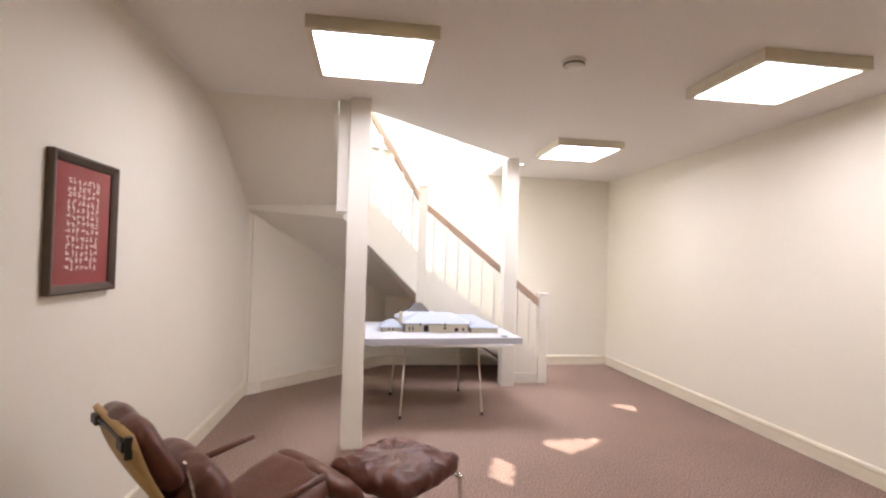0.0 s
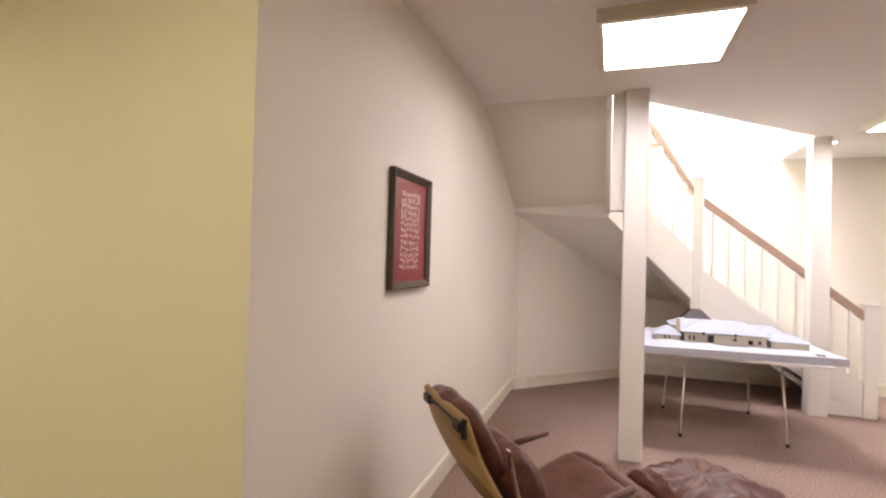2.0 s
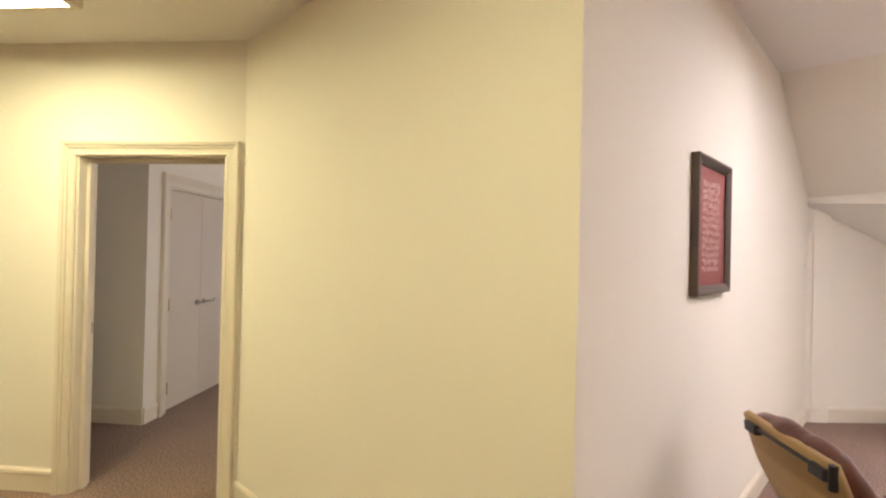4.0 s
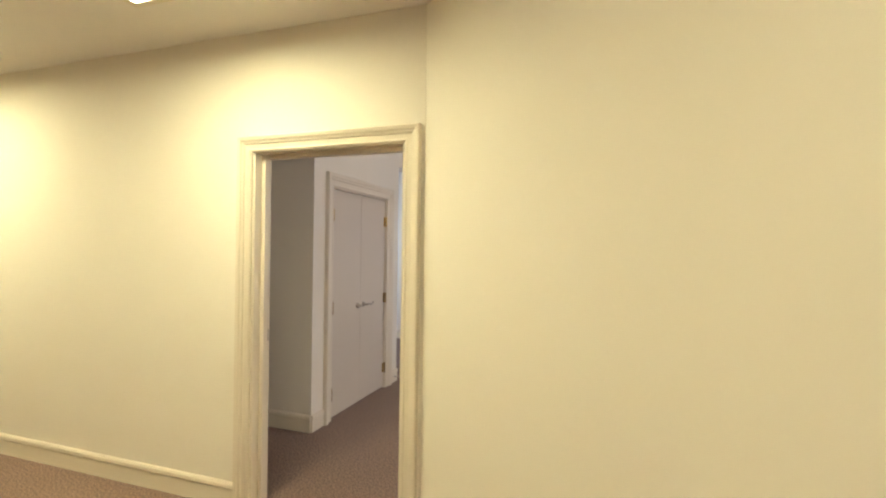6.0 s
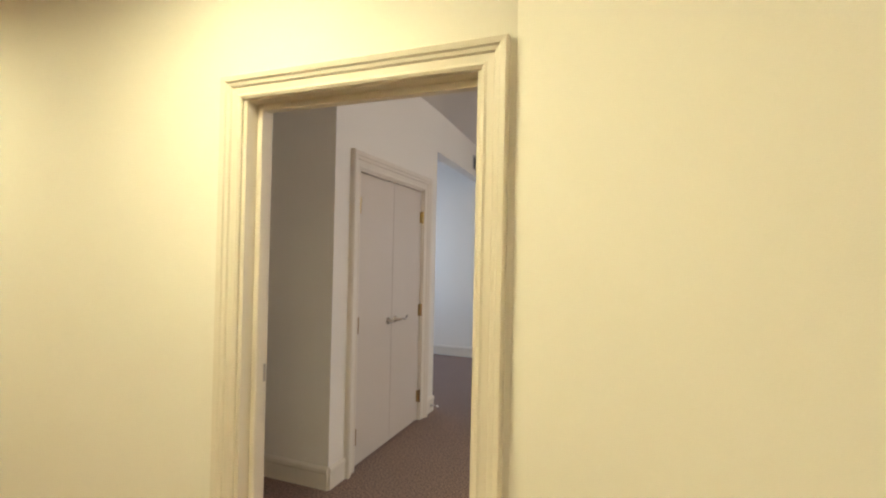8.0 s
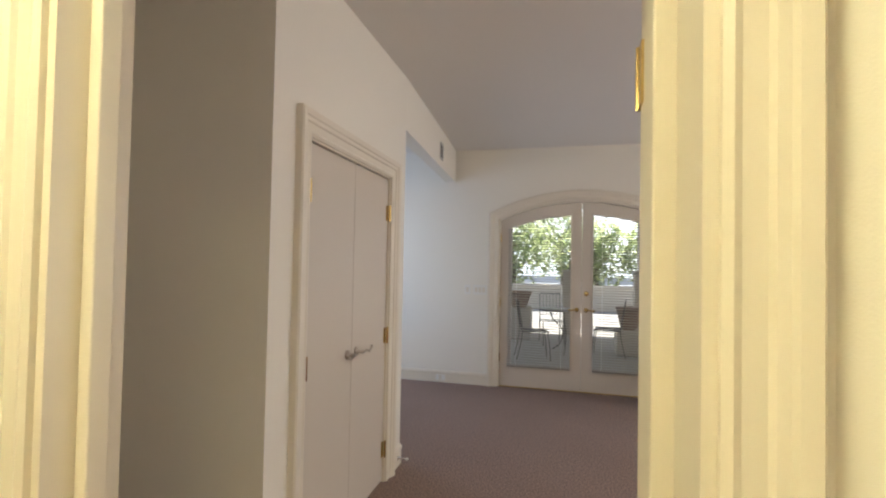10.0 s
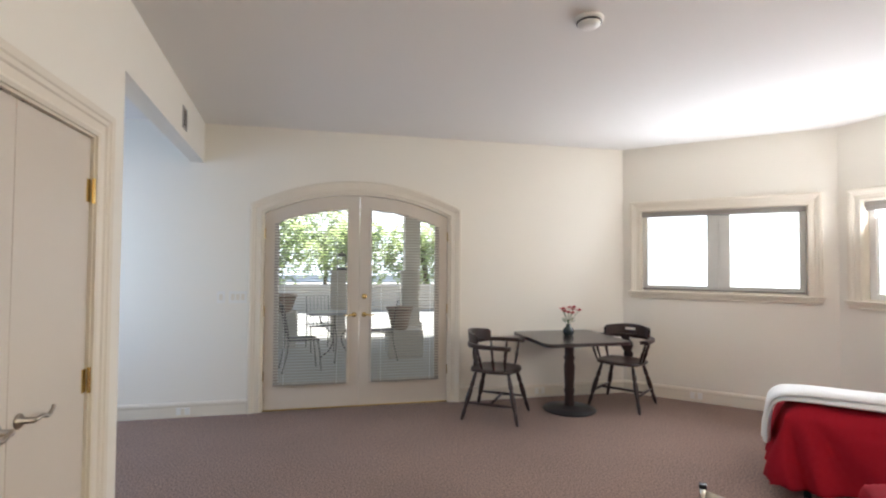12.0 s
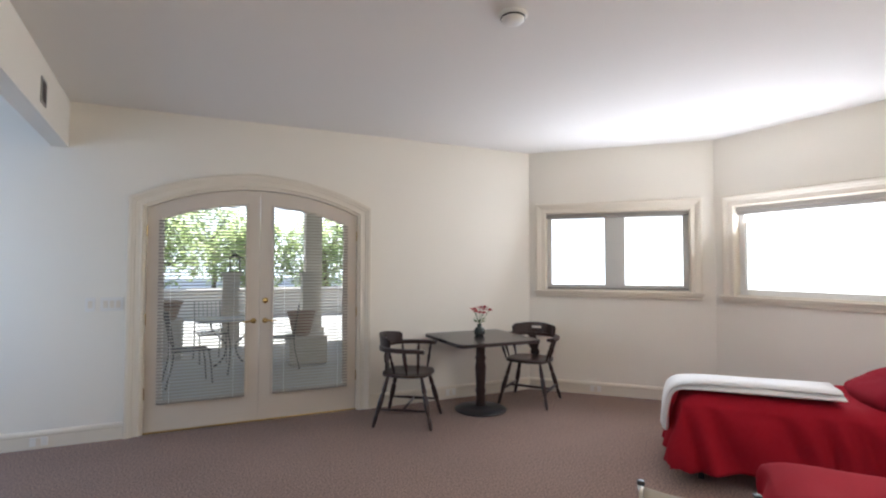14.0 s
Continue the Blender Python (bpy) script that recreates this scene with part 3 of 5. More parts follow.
pth = [(c0 + 0.03, 0)] + arch(c0 + 0.03, c1 - 0.03, FDZ - 0.015, ARCH_TOP - 0.03, 24) + [(c1 - 0.03, 0)]
sweep(bm, pth, [(0, -0.0), (0.03, -0.0), (0.03, -0.19), (0, -0.19)], I4)
part("jamb", bm, M_TRIM, gd)
part("threshold", boxes((c0 + 0.03, c1 - 0.03, -0.19, -0.01, 0, 0.012), bevel=0.003), M_BRASS, gd)
full = arch(c0 + 0.033, c1 - 0.033, FDZ - 0.018, ARCH_TOP - 0.034, 40)


def top_at(x, pts):
    for (xa, za), (xb, zb) in zip(pts, pts[1:]):
        if xa <= x <= xb:
            return za + (zb - za) * (x - xa) / (xb - xa)
    return pts[0][1] if x < pts[0][0] else pts[-1][1]


for left in (True, False):
    xa, xb = (c0 + 0.033, cm - 0.002) if left else (cm + 0.002, c1 - 0.033)
    ga, gb = (xa + 0.135, xb - 0.125) if left else (xa + 0.125, xb - 0.135)
    zg = 0.27
    tp = lambda x: top_at(x, full)
    gt = lambda x: top_at(x, full) - 0.15
    leaf_ob = part("door_leaf", bmesh.new(), M_DOOR, gd)
    bm = bmesh.new()
    y0, y1 = -0.075, -0.03
    prism(bm, [(xa, 0.014), (ga, 0.014), (ga, tp(ga)), (xa, tp(xa))], y0, y1)
    prism(bm, [(gb, 0.014), (xb, 0.014), (xb, tp(xb)), (gb, tp(gb))], y0, y1)
    prism(bm, [(ga, 0.014), (gb, 0.014), (gb, zg), (ga, zg)], y0, y1)
    N = 14
    for i in range(N):
        p, q = ga + (gb - ga) * i / N, ga + (gb - ga) * (i + 1) / N
        prism(bm, [(p, gt(p)), (q, gt(q)), (q, tp(q)), (p, tp(p))], y0, y1)
    bm.to_mesh(leaf_ob.data)
    bm.free()
    bm = bmesh.new()
    top = [(ga + (gb - ga) * i / N, gt(ga + (gb - ga) * i / N)) for i in range(N + 1)]
    sweep(bm, [(ga, zg)] + top + [(gb, zg)], [(0, -0.03), (0, -0.022), (0.016, -0.020), (0.022, -0.03)], I4, True)
    part("glazing_bead", bm, M_DOOR, leaf_ob)
    bm = bmesh.new()
    prism(bm, [(ga, zg), (gb, zg)] + top[::-1], -0.056, -0.050)
    g = part("pane", bm, M_GLASS, leaf_ob)
    g.visible_shadow = False
    bx0, bx1 = (ga - 0.04, gb + 0.002) if left else (ga - 0.002, gb + 0.04)
    blind(m_f @ pose(0, -0.006, 0), bx0, bx1, zg - 0.02, lambda x: gt(min(max(x, ga), gb)) + 0.012, -27, pitch=0.029)
    # lever, rose and bolt
    hx = xb - 0.05 if left else xa + 0.05
    dx = -1 if left else 1
    bm = bmesh.new()
    lathe(bm, [(0.026, 0), (0.026, 0.006), (0.012, 0.012), (0.010, 0.04)], 14, Matrix.Translation((hx, -0.03, 0.95)) @ pose(0, 0, 0, -90, 0, 0))
    tube(bm, smooth_line([(hx, 0.01, 0.95), (hx + dx * 0.03, 0.018, 0.953), (hx + dx * 0.07, 0.016, 0.946), (hx + dx * 0.10, 0.016, 0.952)], 5), 0.008)
    part_smooth("lever_handle", bm, M_BRASS, leaf_ob, "brass lever handle")
    if not left:
        part_smooth("deadbolt", turned([(0.028, 0), (0.028, 0.008), (0.02, 0.016), (0.006, 0.018)], 16, Matrix.Translation((hx, -0.03, 1.14)) @ pose(0, 0, 0, -90, 0, 0)), M_BRASS, leaf_ob, "round brass deadbolt")
    for z in (0.35, 1.0, 1.78):
        bm = bmesh.new()
        e = xa - 0.002 if left else xb + 0.002
        rod(bm, (e, -0.022, z - 0.05), (e, -0.022, z + 0.05), 0.007)
        part("hinge", bm, M_BRASS, leaf_ob, "brass hinge")

# ---- closet ----
mc = MC
cl = thing("closet_door", mc, "closed pair of flat cream closet doors with lever handles", "closet door")
o0, o1, oz = 0.285, 1.43, 2.055
bm = bmesh.new()
sweep(bm, [(o0 + 0.01, 0), (o0 + 0.01, oz - 0.01), (o1 - 0.01, oz - 0.01), (o1 - 0.01, 0)], CASING, I4)
part("casing", bm, M_TRIM, cl)
part("jamb", boxes((o0, o0 + 0.02, -0.12, 0, 0, oz), (o1 - 0.02, o1, -0.12, 0, 0, oz), (o0 + 0.02, o1 - 0.02, -0.12, 0, oz - 0.02, oz)), M_TRIM, cl)
om = (o0 + o1) / 2
for xa, xb, dx in ((o0 + 0.023, om - 0.0015, -1), (om + 0.0015, o1 - 0.023, 1)):
    lf = part("door_leaf", boxes((xa, xb, -0.05, -0.012, 0.012, oz - 0.026), bevel=0.003), M_DOOR, cl)
    hx = (xb - 0.06) if dx < 0 else (xa + 0.06)
    d = 1 if dx > 0 else -1
    bm = bmesh.new()
    lathe(bm, [(0.027, 0), (0.027, 0.006), (0.02, 0.012), (0.011, 0.018), (0.010, 0.05)], 16, Matrix.Translation((hx, -0.012, 0.955)) @ pose(0, 0, 0, -90, 0, 0))
    tube(bm, smooth_line([(hx, 0.036, 0.955), (hx + d * 0.03, 0.045, 0.962), (hx + d * 0.07, 0.045, 0.950), (hx + d * 0.105, 0.042, 0.962), (hx + d * 0.115, 0.042, 0.975)], 6), 0.0075)
    part_smooth("lever_handle", bm, M_NICKEL, lf, "scrolled aged metal lever handle")
    for z in (0.22, 0.98, 1.80):
        bm = bmesh.new()
        e = xa if dx < 0 else xb
        rod(bm, (e, 0.004, z - 0.055), (e, 0.004, z + 0.055), 0.0075)
        box(bm, min(e, e - dx * 0.032), max(e, e - dx * 0.032), -0.012, -0.008, z - 0.05, z + 0.05)
        part("hinge", bm, M_BRASS, lf, "brass hinge")
    bm = boxes((om + dx * 0.06 - 0.022, om + dx * 0.06 + 0.022, -0.02, -0.010, oz - 0.027, oz - 0.0205))
    part("ball_catch", bm, M_NICKEL, lf, "small dark metal catch")
# near-black block behind the leaves, put in as the shade in the door gaps
part("gap_shade", boxes((o0, o1, -0.119, -0.06, 0, oz)), M_DARK, cl)


# ---- bay windows ----
def bay_window(name, m, hole, mull, frame_y, label):
    x0, x1, z0, z1 = hole
    w = thing(name, m, label, "window", kind="structure")
    bm = bmesh.new()
    sweep(bm, [(x0 + 0.01, z0), (x0 + 0.01, z1 - 0.01), (x1 - 0.01, z1 - 0.01), (x1 - 0.01, z0)], CASING, I4)
    part("casing", bm, M_TRIM, w)
    bm = bmesh.new()
    box(bm, x0 - 0.125, x1 + 0.125, -0.02, 0.055, z0 - 0.022, z0, None, 0.006)
    box(bm, x0 - 0.115, x1 + 0.115, 0.0, 0.040, z0 - 0.045, z0 - 0.022, None, 0.006)
    box(bm, x0 - 0.105, x1 + 0.105, 0.0, 0.026, z0 - 0.078, z0 - 0.045, None, 0.006)
    part("window_sill", bm, M_TRIM, w)
    part("jamb", boxes((x0, x0 + 0.015, -0.15, 0, z0, z1), (x1 - 0.015, x1, -0.15, 0, z0, z1), (x0 + 0.015, x1 - 0.015, -0.15, 0, z1 - 0.015, z1), (x0 + 0.015, x1 - 0.015, -0.15, -0.02, z0 - 0.002, z0 + 0.012)), M_TRIM, w)
    a0, a1, b0, b1 = x0 + 0.015, x1 - 0.015, z0 + 0.012, z1 - 0.015
    cells = [a0] + [a0 + (a1 - a0) * f for f in mull] + [a1]
    for i, (p, q) in enumerate(zip(cells, cells[1:])):
        t = 0.055
        tl, tr = (0.11 if i else t), (0.11 if mull and not i else t)
        fr = part("window_frame", boxes((p, p + tl, -0.13, -0.08, b0, b1), (q - tr, q, -0.13, -0.08, b0, b1), (p + tl, q - tr, -0.13, -0.08, b1 - t, b1), (p + tl, q - tr, -0.13, -0.08, b0, b0 + t), bevel=0.004), M_WHITE, w, "white window sash")
        g = part("pane", boxes((p + tl, q - tr, -0.108, -0.102, b0 + t, b1 - t)), M_GLASS, fr)
        g.visible_shadow = False
        if i == 0 and mull:
            bm = bmesh.new()
            tube(bm, smooth_line([((p + q) / 2, -0.08, b0 + 0.03), ((p + q) / 2, -0.055, b0 + 0.045), ((p + q) / 2 + 0.04, -0.05, b0 + 0.02)], 4), 0.006)
            part("crank_handle", bm, M_WHITE, fr, "small white crank handle")
    part("headrail", boxes((a0, a1, -0.06, -0.02, b1 - 0.05, b1 - 0.002), bevel=0.004), M_BLIND, w)
    return a0, a1, b0, b1


a0, a1, b0, b1 = bay_window("window_1", MW1, W1, (0.5,), 0, "cream framed two-sash window with venetian blind")
blind(MW1 @ pose(0, -0.045, 0), a0 + 0.01, a1 - 0.01, b0 + 0.004, lambda x: b1 - 0.05, 6, "half-open white venetian blind in the bay window", mat=M_WHITE)
a0, a1, b0, b1 = bay_window("window_2", MW2, W2, (), 0, "cream framed single-pane bay window")
part("blind_stack", boxes((a0 + 0.01, a1 - 0.01, -0.055, -0.028, b1 - 0.085, b1 - 0.052), bevel=0.003), M_BLIND, bpy.data.objects["window_2"], "raised stack of blind slats")


# ---- fixtures on walls and ceilings ----
def smoke_detector(p, zc):
    s = thing("smoke_detector", pose(p[0], p[1], zc - 0.055), "round white plastic smoke detector on the ceiling", "smoke detector")
    part_smooth("base", turned([(0.075, 0.054), (0.078, 0.05), (0.078, 0.036), (0.07, 0.032)], 24), M_WHITE, s)
    part_smooth("cap", turned([(0.066, 0.032), (0.062, 0.016), (0.052, 0.006), (0.03, 0.001), (0.005, 0.0)], 24), M_WHITE, s)
    part("vent_slot", turned([(0.0675, 0.031), (0.0675, 0.023)], 24), M_DARK, s, "dark vent slot")


smoke_detector(ab(1.73, 4.55), H)
smoke_detector((0.76, 2.70), H)


def wall_plate(name, m, x, z, w, h, rockers, label, category):
    t = thing(name, m @ pose(x, 0.001, z), label, category)
    part("plate", boxes((-w / 2, w / 2, 0, 0.007, -h / 2, h / 2), bevel=0.002), M_WHITE, t)
    for i in range(rockers):
        cx = (i - (rockers - 1) / 2) * 0.046
        part("switch" if name == "light_switch" else "socket", boxes((cx - 0.016, cx + 0.016, 0.007, 0.011, -0.03, 0.03), bevel=0.002), M_TRIM, t)
    return t


wall_plate("light_switch", m_f, fx(-1.5), 1.145, 0.165, 0.115, 3, "white triple switch plate beside the garden doors", "switch")
wall_plate("thermostat", m_f, fx(-1.655), 1.145, 0.07, 0.115, 1, "small white wall control beside the switches", "switch")
wall_plate("wall_outlet", m_f @ pose(0, 0.02, 0), fx(-1.97), 0.06, 0.12, 0.07, 1, "white power outlet set in the baseboard", "outlet")
wall_plate("wall_outlet", m_f @ pose(0, 0.02, 0), fx(1.69), 0.075, 0.12, 0.07, 1, "white power outlet set in the baseboard", "outlet")
wall_plate("wall_outlet", MW1 @ pose(0, 0.02, 0), 0.76, 0.07, 0.12, 0.07, 1, "white power outlet set in the baseboard", "outlet")
mh, nh = plane_of(C1, C2, True)
v = thing("air_vent", mh @ pose(1.45, 0.001, 2.62), "small louvred metal air vent high on the wall", "vent")
part("frame", boxes((-0.075, 0.075, 0, 0.008, -0.085, -0.07), (-0.075, 0.075, 0, 0.008, 0.07, 0.085), (-0.075, -0.06, 0, 0.008, -0.07, 0.07), (0.06, 0.075, 0, 0.008, -0.07, 0.07)), M_VENT, v)
part("backing", boxes((-0.06, 0.06, 0, 0.001, -0.07, 0.07)), M_DARK, v)
for i in range(7):
    bm = bmesh.new()
    box(bm, -0.06, 0.06, -0.007, 0.007, -0.0012, 0.0012, pose(0, 0.006, -0.06 + i * 0.02, -40, 0, 0))
    part("slat", bm, M_VENT, v)
ds = thing("door_stop", mc @ pose(1.66, 0.016, 0.065), "chrome door stop on the baseboard", "door stop")
part_smooth("rod", turned([(0.014, 0), (0.014, 0.004), (0.006, 0.008), (0.006, 0.06)], 12, pose(0, 0, 0, -90, 0, 0)), M_CHROME, ds)
part_smooth("tip", turned([(0.009, 0.06), (0.010, 0.07), (0.006, 0.078)], 12, pose(0, 0, 0, -90, 0, 0)), M_WHITE, ds, "white rubber tip")
sl = thing("spot_light", Matrix.Translation(ab(4.98, 5.22, H - 0.03)), "tiny round recessed ceiling spot beside the post", "spot light")
part_smooth("trim_ring", turned([(0.04, 0.03), (0.04, 0.02), (0.03, 0.012), (0.022, 0.02)], 16), M_WHITE, sl)
part("bulb", turned([(0.018, 0.018), (0.02, 0.012), (0.008, 0.006)], 12), M_LAMP, sl, "lit bulb")

# ---- framed script ----
mp, npx = plane_of(P_EDGE, P_FARL, True)
pc = (Vector((2.337, -0.231, 0)) - P_EDGE).dot((P_FARL - P_EDGE).normalized())
pic = thing("framed_picture", mp @ pose(pc, 0.001, 1.661), "dark wooden frame with pale script on red mat", "picture")
w, h = 0.535, 0.625
bm = bmesh.new()
sweep(bm, [(-w / 2 + 0.04, -h / 2 + 0.04), (-w / 2 + 0.04, h / 2 - 0.04), (w / 2 - 0.04, h / 2 - 0.04), (w / 2 - 0.04, -h / 2 + 0.04)], [(0, 0), (0, 0.018), (0.01, 0.026), (0.03, 0.036), (0.04, 0.034), (0.04, 0)], I4, True)
part("frame", bm, M_PICFRAME, pic)
part("mat", boxes((-w / 2 + 0.038, w / 2 - 0.038, 0.004, 0.010, -h / 2 + 0.038, h / 2 - 0.038)), M_MAT, pic)
rng = random.Random(5)
bm = bmesh.new()
for c in range(7):
    for r in range(13):
        x, z = -0.115 + c * 0.038, 0.20 - r * 0.033
        for k in range(3):
            dx, dz = rng.uniform(-0.009, 0.009), rng.uniform(-0.01, 0.01)
            ln, th = rng.uniform(0.006, 0.013), rng.uniform(0.0022, 0.004)
            if rng.random() < 0.5:
                ln, th = th, ln
            box(bm, x + dx - ln, x + dx + ln, 0.0102, 0.0112, z + dz - th, z + dz + th)
part("script", bm, M_INK, pic, "rows of pale script strokes")
g = part("pane", boxes((-w / 2 + 0.038, w / 2 - 0.038, 0.0135, 0.015, -h / 2 + 0.038, h / 2 - 0.038)), M_GLASS, pic)
g.visible_shadow = False


# ---- model of a house on a folding table ----
def model_table():
    m = Matrix.Translation(ab(0, 0)) @ Matrix(((UA.x, UB.x, 0, 0), (UA.y, UB.y, 0, 0), (0, 0, 1, 0), (0, 0, 0, 1)))
    t = thing("folding_table", m, "light table on four thin cream metal legs", "table")
    part("tabletop", boxes((3.42, 4.60, 3.32, 4.70, 0.715, 0.738), bevel=0.004), M_WHITE, t)
    for a, b, a2, b2 in ((3.546, 3.62, 3.6, 3.66), (3.628, 4.449, 3.66, 4.40), (4.40, 3.56, 4.40, 3.62), (4.54, 4.37, 4.48, 4.34)):
        bm = bmesh.new()
        rod(bm, (a, b, 0.015), (a2, b2, 0.715), 0.009)
        leg = part_smooth("leg", bm, M_TRIM, t)
        part_smooth("foot", turned([(0.013, 0), (0.016, 0.006), (0.012, 0.022), (0.009, 0.03)], 10, pose(a, b, 0)), M_RUBBER, leg, "dark rubber foot")
    h = thing("house_model", m, "white card architectural model of a long house", "model")
    edge = []
    for (p, q) in (((3.36, 3.24), (3.46, 4.80)), ((3.46, 4.80), (4.68, 4.74)), ((4.68, 4.74), (4.62, 3.26)), ((4.62, 3.26), (3.36, 3.24))):
        for i in range(10):
            f = i / 10
            k = noise.noise(Vector((p[0] + (q[0] - p[0]) * f, p[1] + (q[1] - p[1]) * f, 0)) * 5) * 0.014
            edge.append((p[0] + (q[0] - p[0]) * f + k, p[1] + (q[1] - p[1]) * f + k))
    bm = bmesh.new()
    slab(bm, edge, 0.739, 0.80)
    part("base_board", bm, M_PLATE, h)
    bm = bmesh.new()
    vs = bmesh.ops.create_grid(bm, x_segments=24, y_segments=28, size=0.5)["verts"]
    for v in vs:
        a, b = 4.02 + v.co.x * 1.12, 4.0 + v.co.y * 1.36
        e = min(1, 6 * min(0.5 - abs(v.co.x), 0.5 - abs(v.co.y)))
        v.co = Vector((a, b, 0.803 + e * (0.012 + 0.016 * noise.noise(Vector((a, b, 0)) * 4) + 0.03 * max(0, a - 4.1))))
    part_smooth("terrain", bm, M_PLATE, h)

    def block(a0, a1, b0, b1, z1, roof, over=0.02, ridge_b=None):
        body = part("wing", boxes((a0, a1, b0, b1, 0.80, z1), bevel=0.002), M_CARD, h)
        bm = bmesh.new()
        A0, A1, B0, B1 = a0 - over, a1 + over, b0 - over, b1 + over
        ins = min((A1 - A0), (B1 - B0)) / 2
        am = (A0 + A1) / 2
        lo = [bm.verts.new(p) for p in ((A0, B0, z1), (A1, B0, z1), (A1, B1, z1), (A0, B1, z1))]
        bs = [bm.verts.new(p) for p in ((A0, B0, z1 - 0.006), (A1, B0, z1 - 0.006), (A1, B1, z1 - 0.006), (A0, B1, z1 - 0.006))]
        r0, r1 = bm.verts.new((am, B0 + ins * 0.9, z1 + roof)), bm.verts.new((am, B1 - ins * 0.9, z1 + roof))
        bm.faces.new((lo[0], lo[1], r0)), bm.faces.new((lo[2], lo[3], r1))
        bm.faces.new((lo[1], lo[2], r1, r0)), bm.faces.new((lo[3], lo[0], r0, r1))
        bm.faces.new(bs)
        for i in range(4):
            bm.faces.new((lo[i], lo[(i + 1) % 4], bs[(i + 1) % 4], bs[i]))
        part("roof", bm, M_ROOFCARD, h, "pale grey card roof")
        return body

    main = block(3.70, 4.05, 3.66, 4.30, 0.905, 0.10, 0.03)
    block(3.74, 3.98, 3.42, 3.63, 0.86, 0.07)
    block(3.72, 3.95, 4.34, 4.62, 0.865, 0.06)
    block(4.12, 4.40, 3.60, 4.10, 0.91, 0.07)
    block(4.10, 4.30, 4.20, 4.55, 0.88, 0.07)
    bm = boxes((3.78, 3.82, 3.600, 3.632, 0.80, 1.01), bevel=0.002)
    part("chimney", bm, M_CARD, h, "tall thin card chimney")
    bm = bmesh.new()
    lathe(bm, [(0.20, 0.94), (0.20, 0.955), (0.07, 1.05), (0.02, 1.055)], 4, pose(4.36, 3.84, 0, 0, 0, 45))
    part("dark_roof", bm, M_DARKWOOD, h, "dark brown hipped roof")
    for b, w, z0, z1 in ((3.70, 0.014, 0.83, 0.87), (3.735, 0.014, 0.83, 0.87), (3.87, 0.05, 0.82, 0.885), (4.06, 0.026, 0.845, 0.87), (4.18, 0.036, 0.825, 0.862), (4.25, 0.02, 0.83, 0.86)):
        part("window", boxes((3.6965, 3.700, b - w / 2, b + w / 2, z0, z1)), M_DARK, main, "tiny dark window opening")
    for b in (3.50, 3.54):
        part("window", boxes((3.7365, 3.740, b - 0.007, b + 0.007, 0.825, 0.85)), M_DARK, main, "tiny dark window opening")
    bm = boxes((3.668, 3.674, 3.64, 3.80, 0.898, 0.903), (3.668, 3.674, 3.86, 4.02, 0.898, 0.903), (3.66, 3.676, 3.80, 3.815, 0.885, 0.912), (3.66, 3.676, 4.05, 4.064, 0.885, 0.912))
    part("gutter", bm, M_DARK, main)
    part("name_plate", boxes((3.50, 3.53, 4.60, 4.66, 0.803, 0.812)), M_DARK, h, "small dark plate")


model_table()


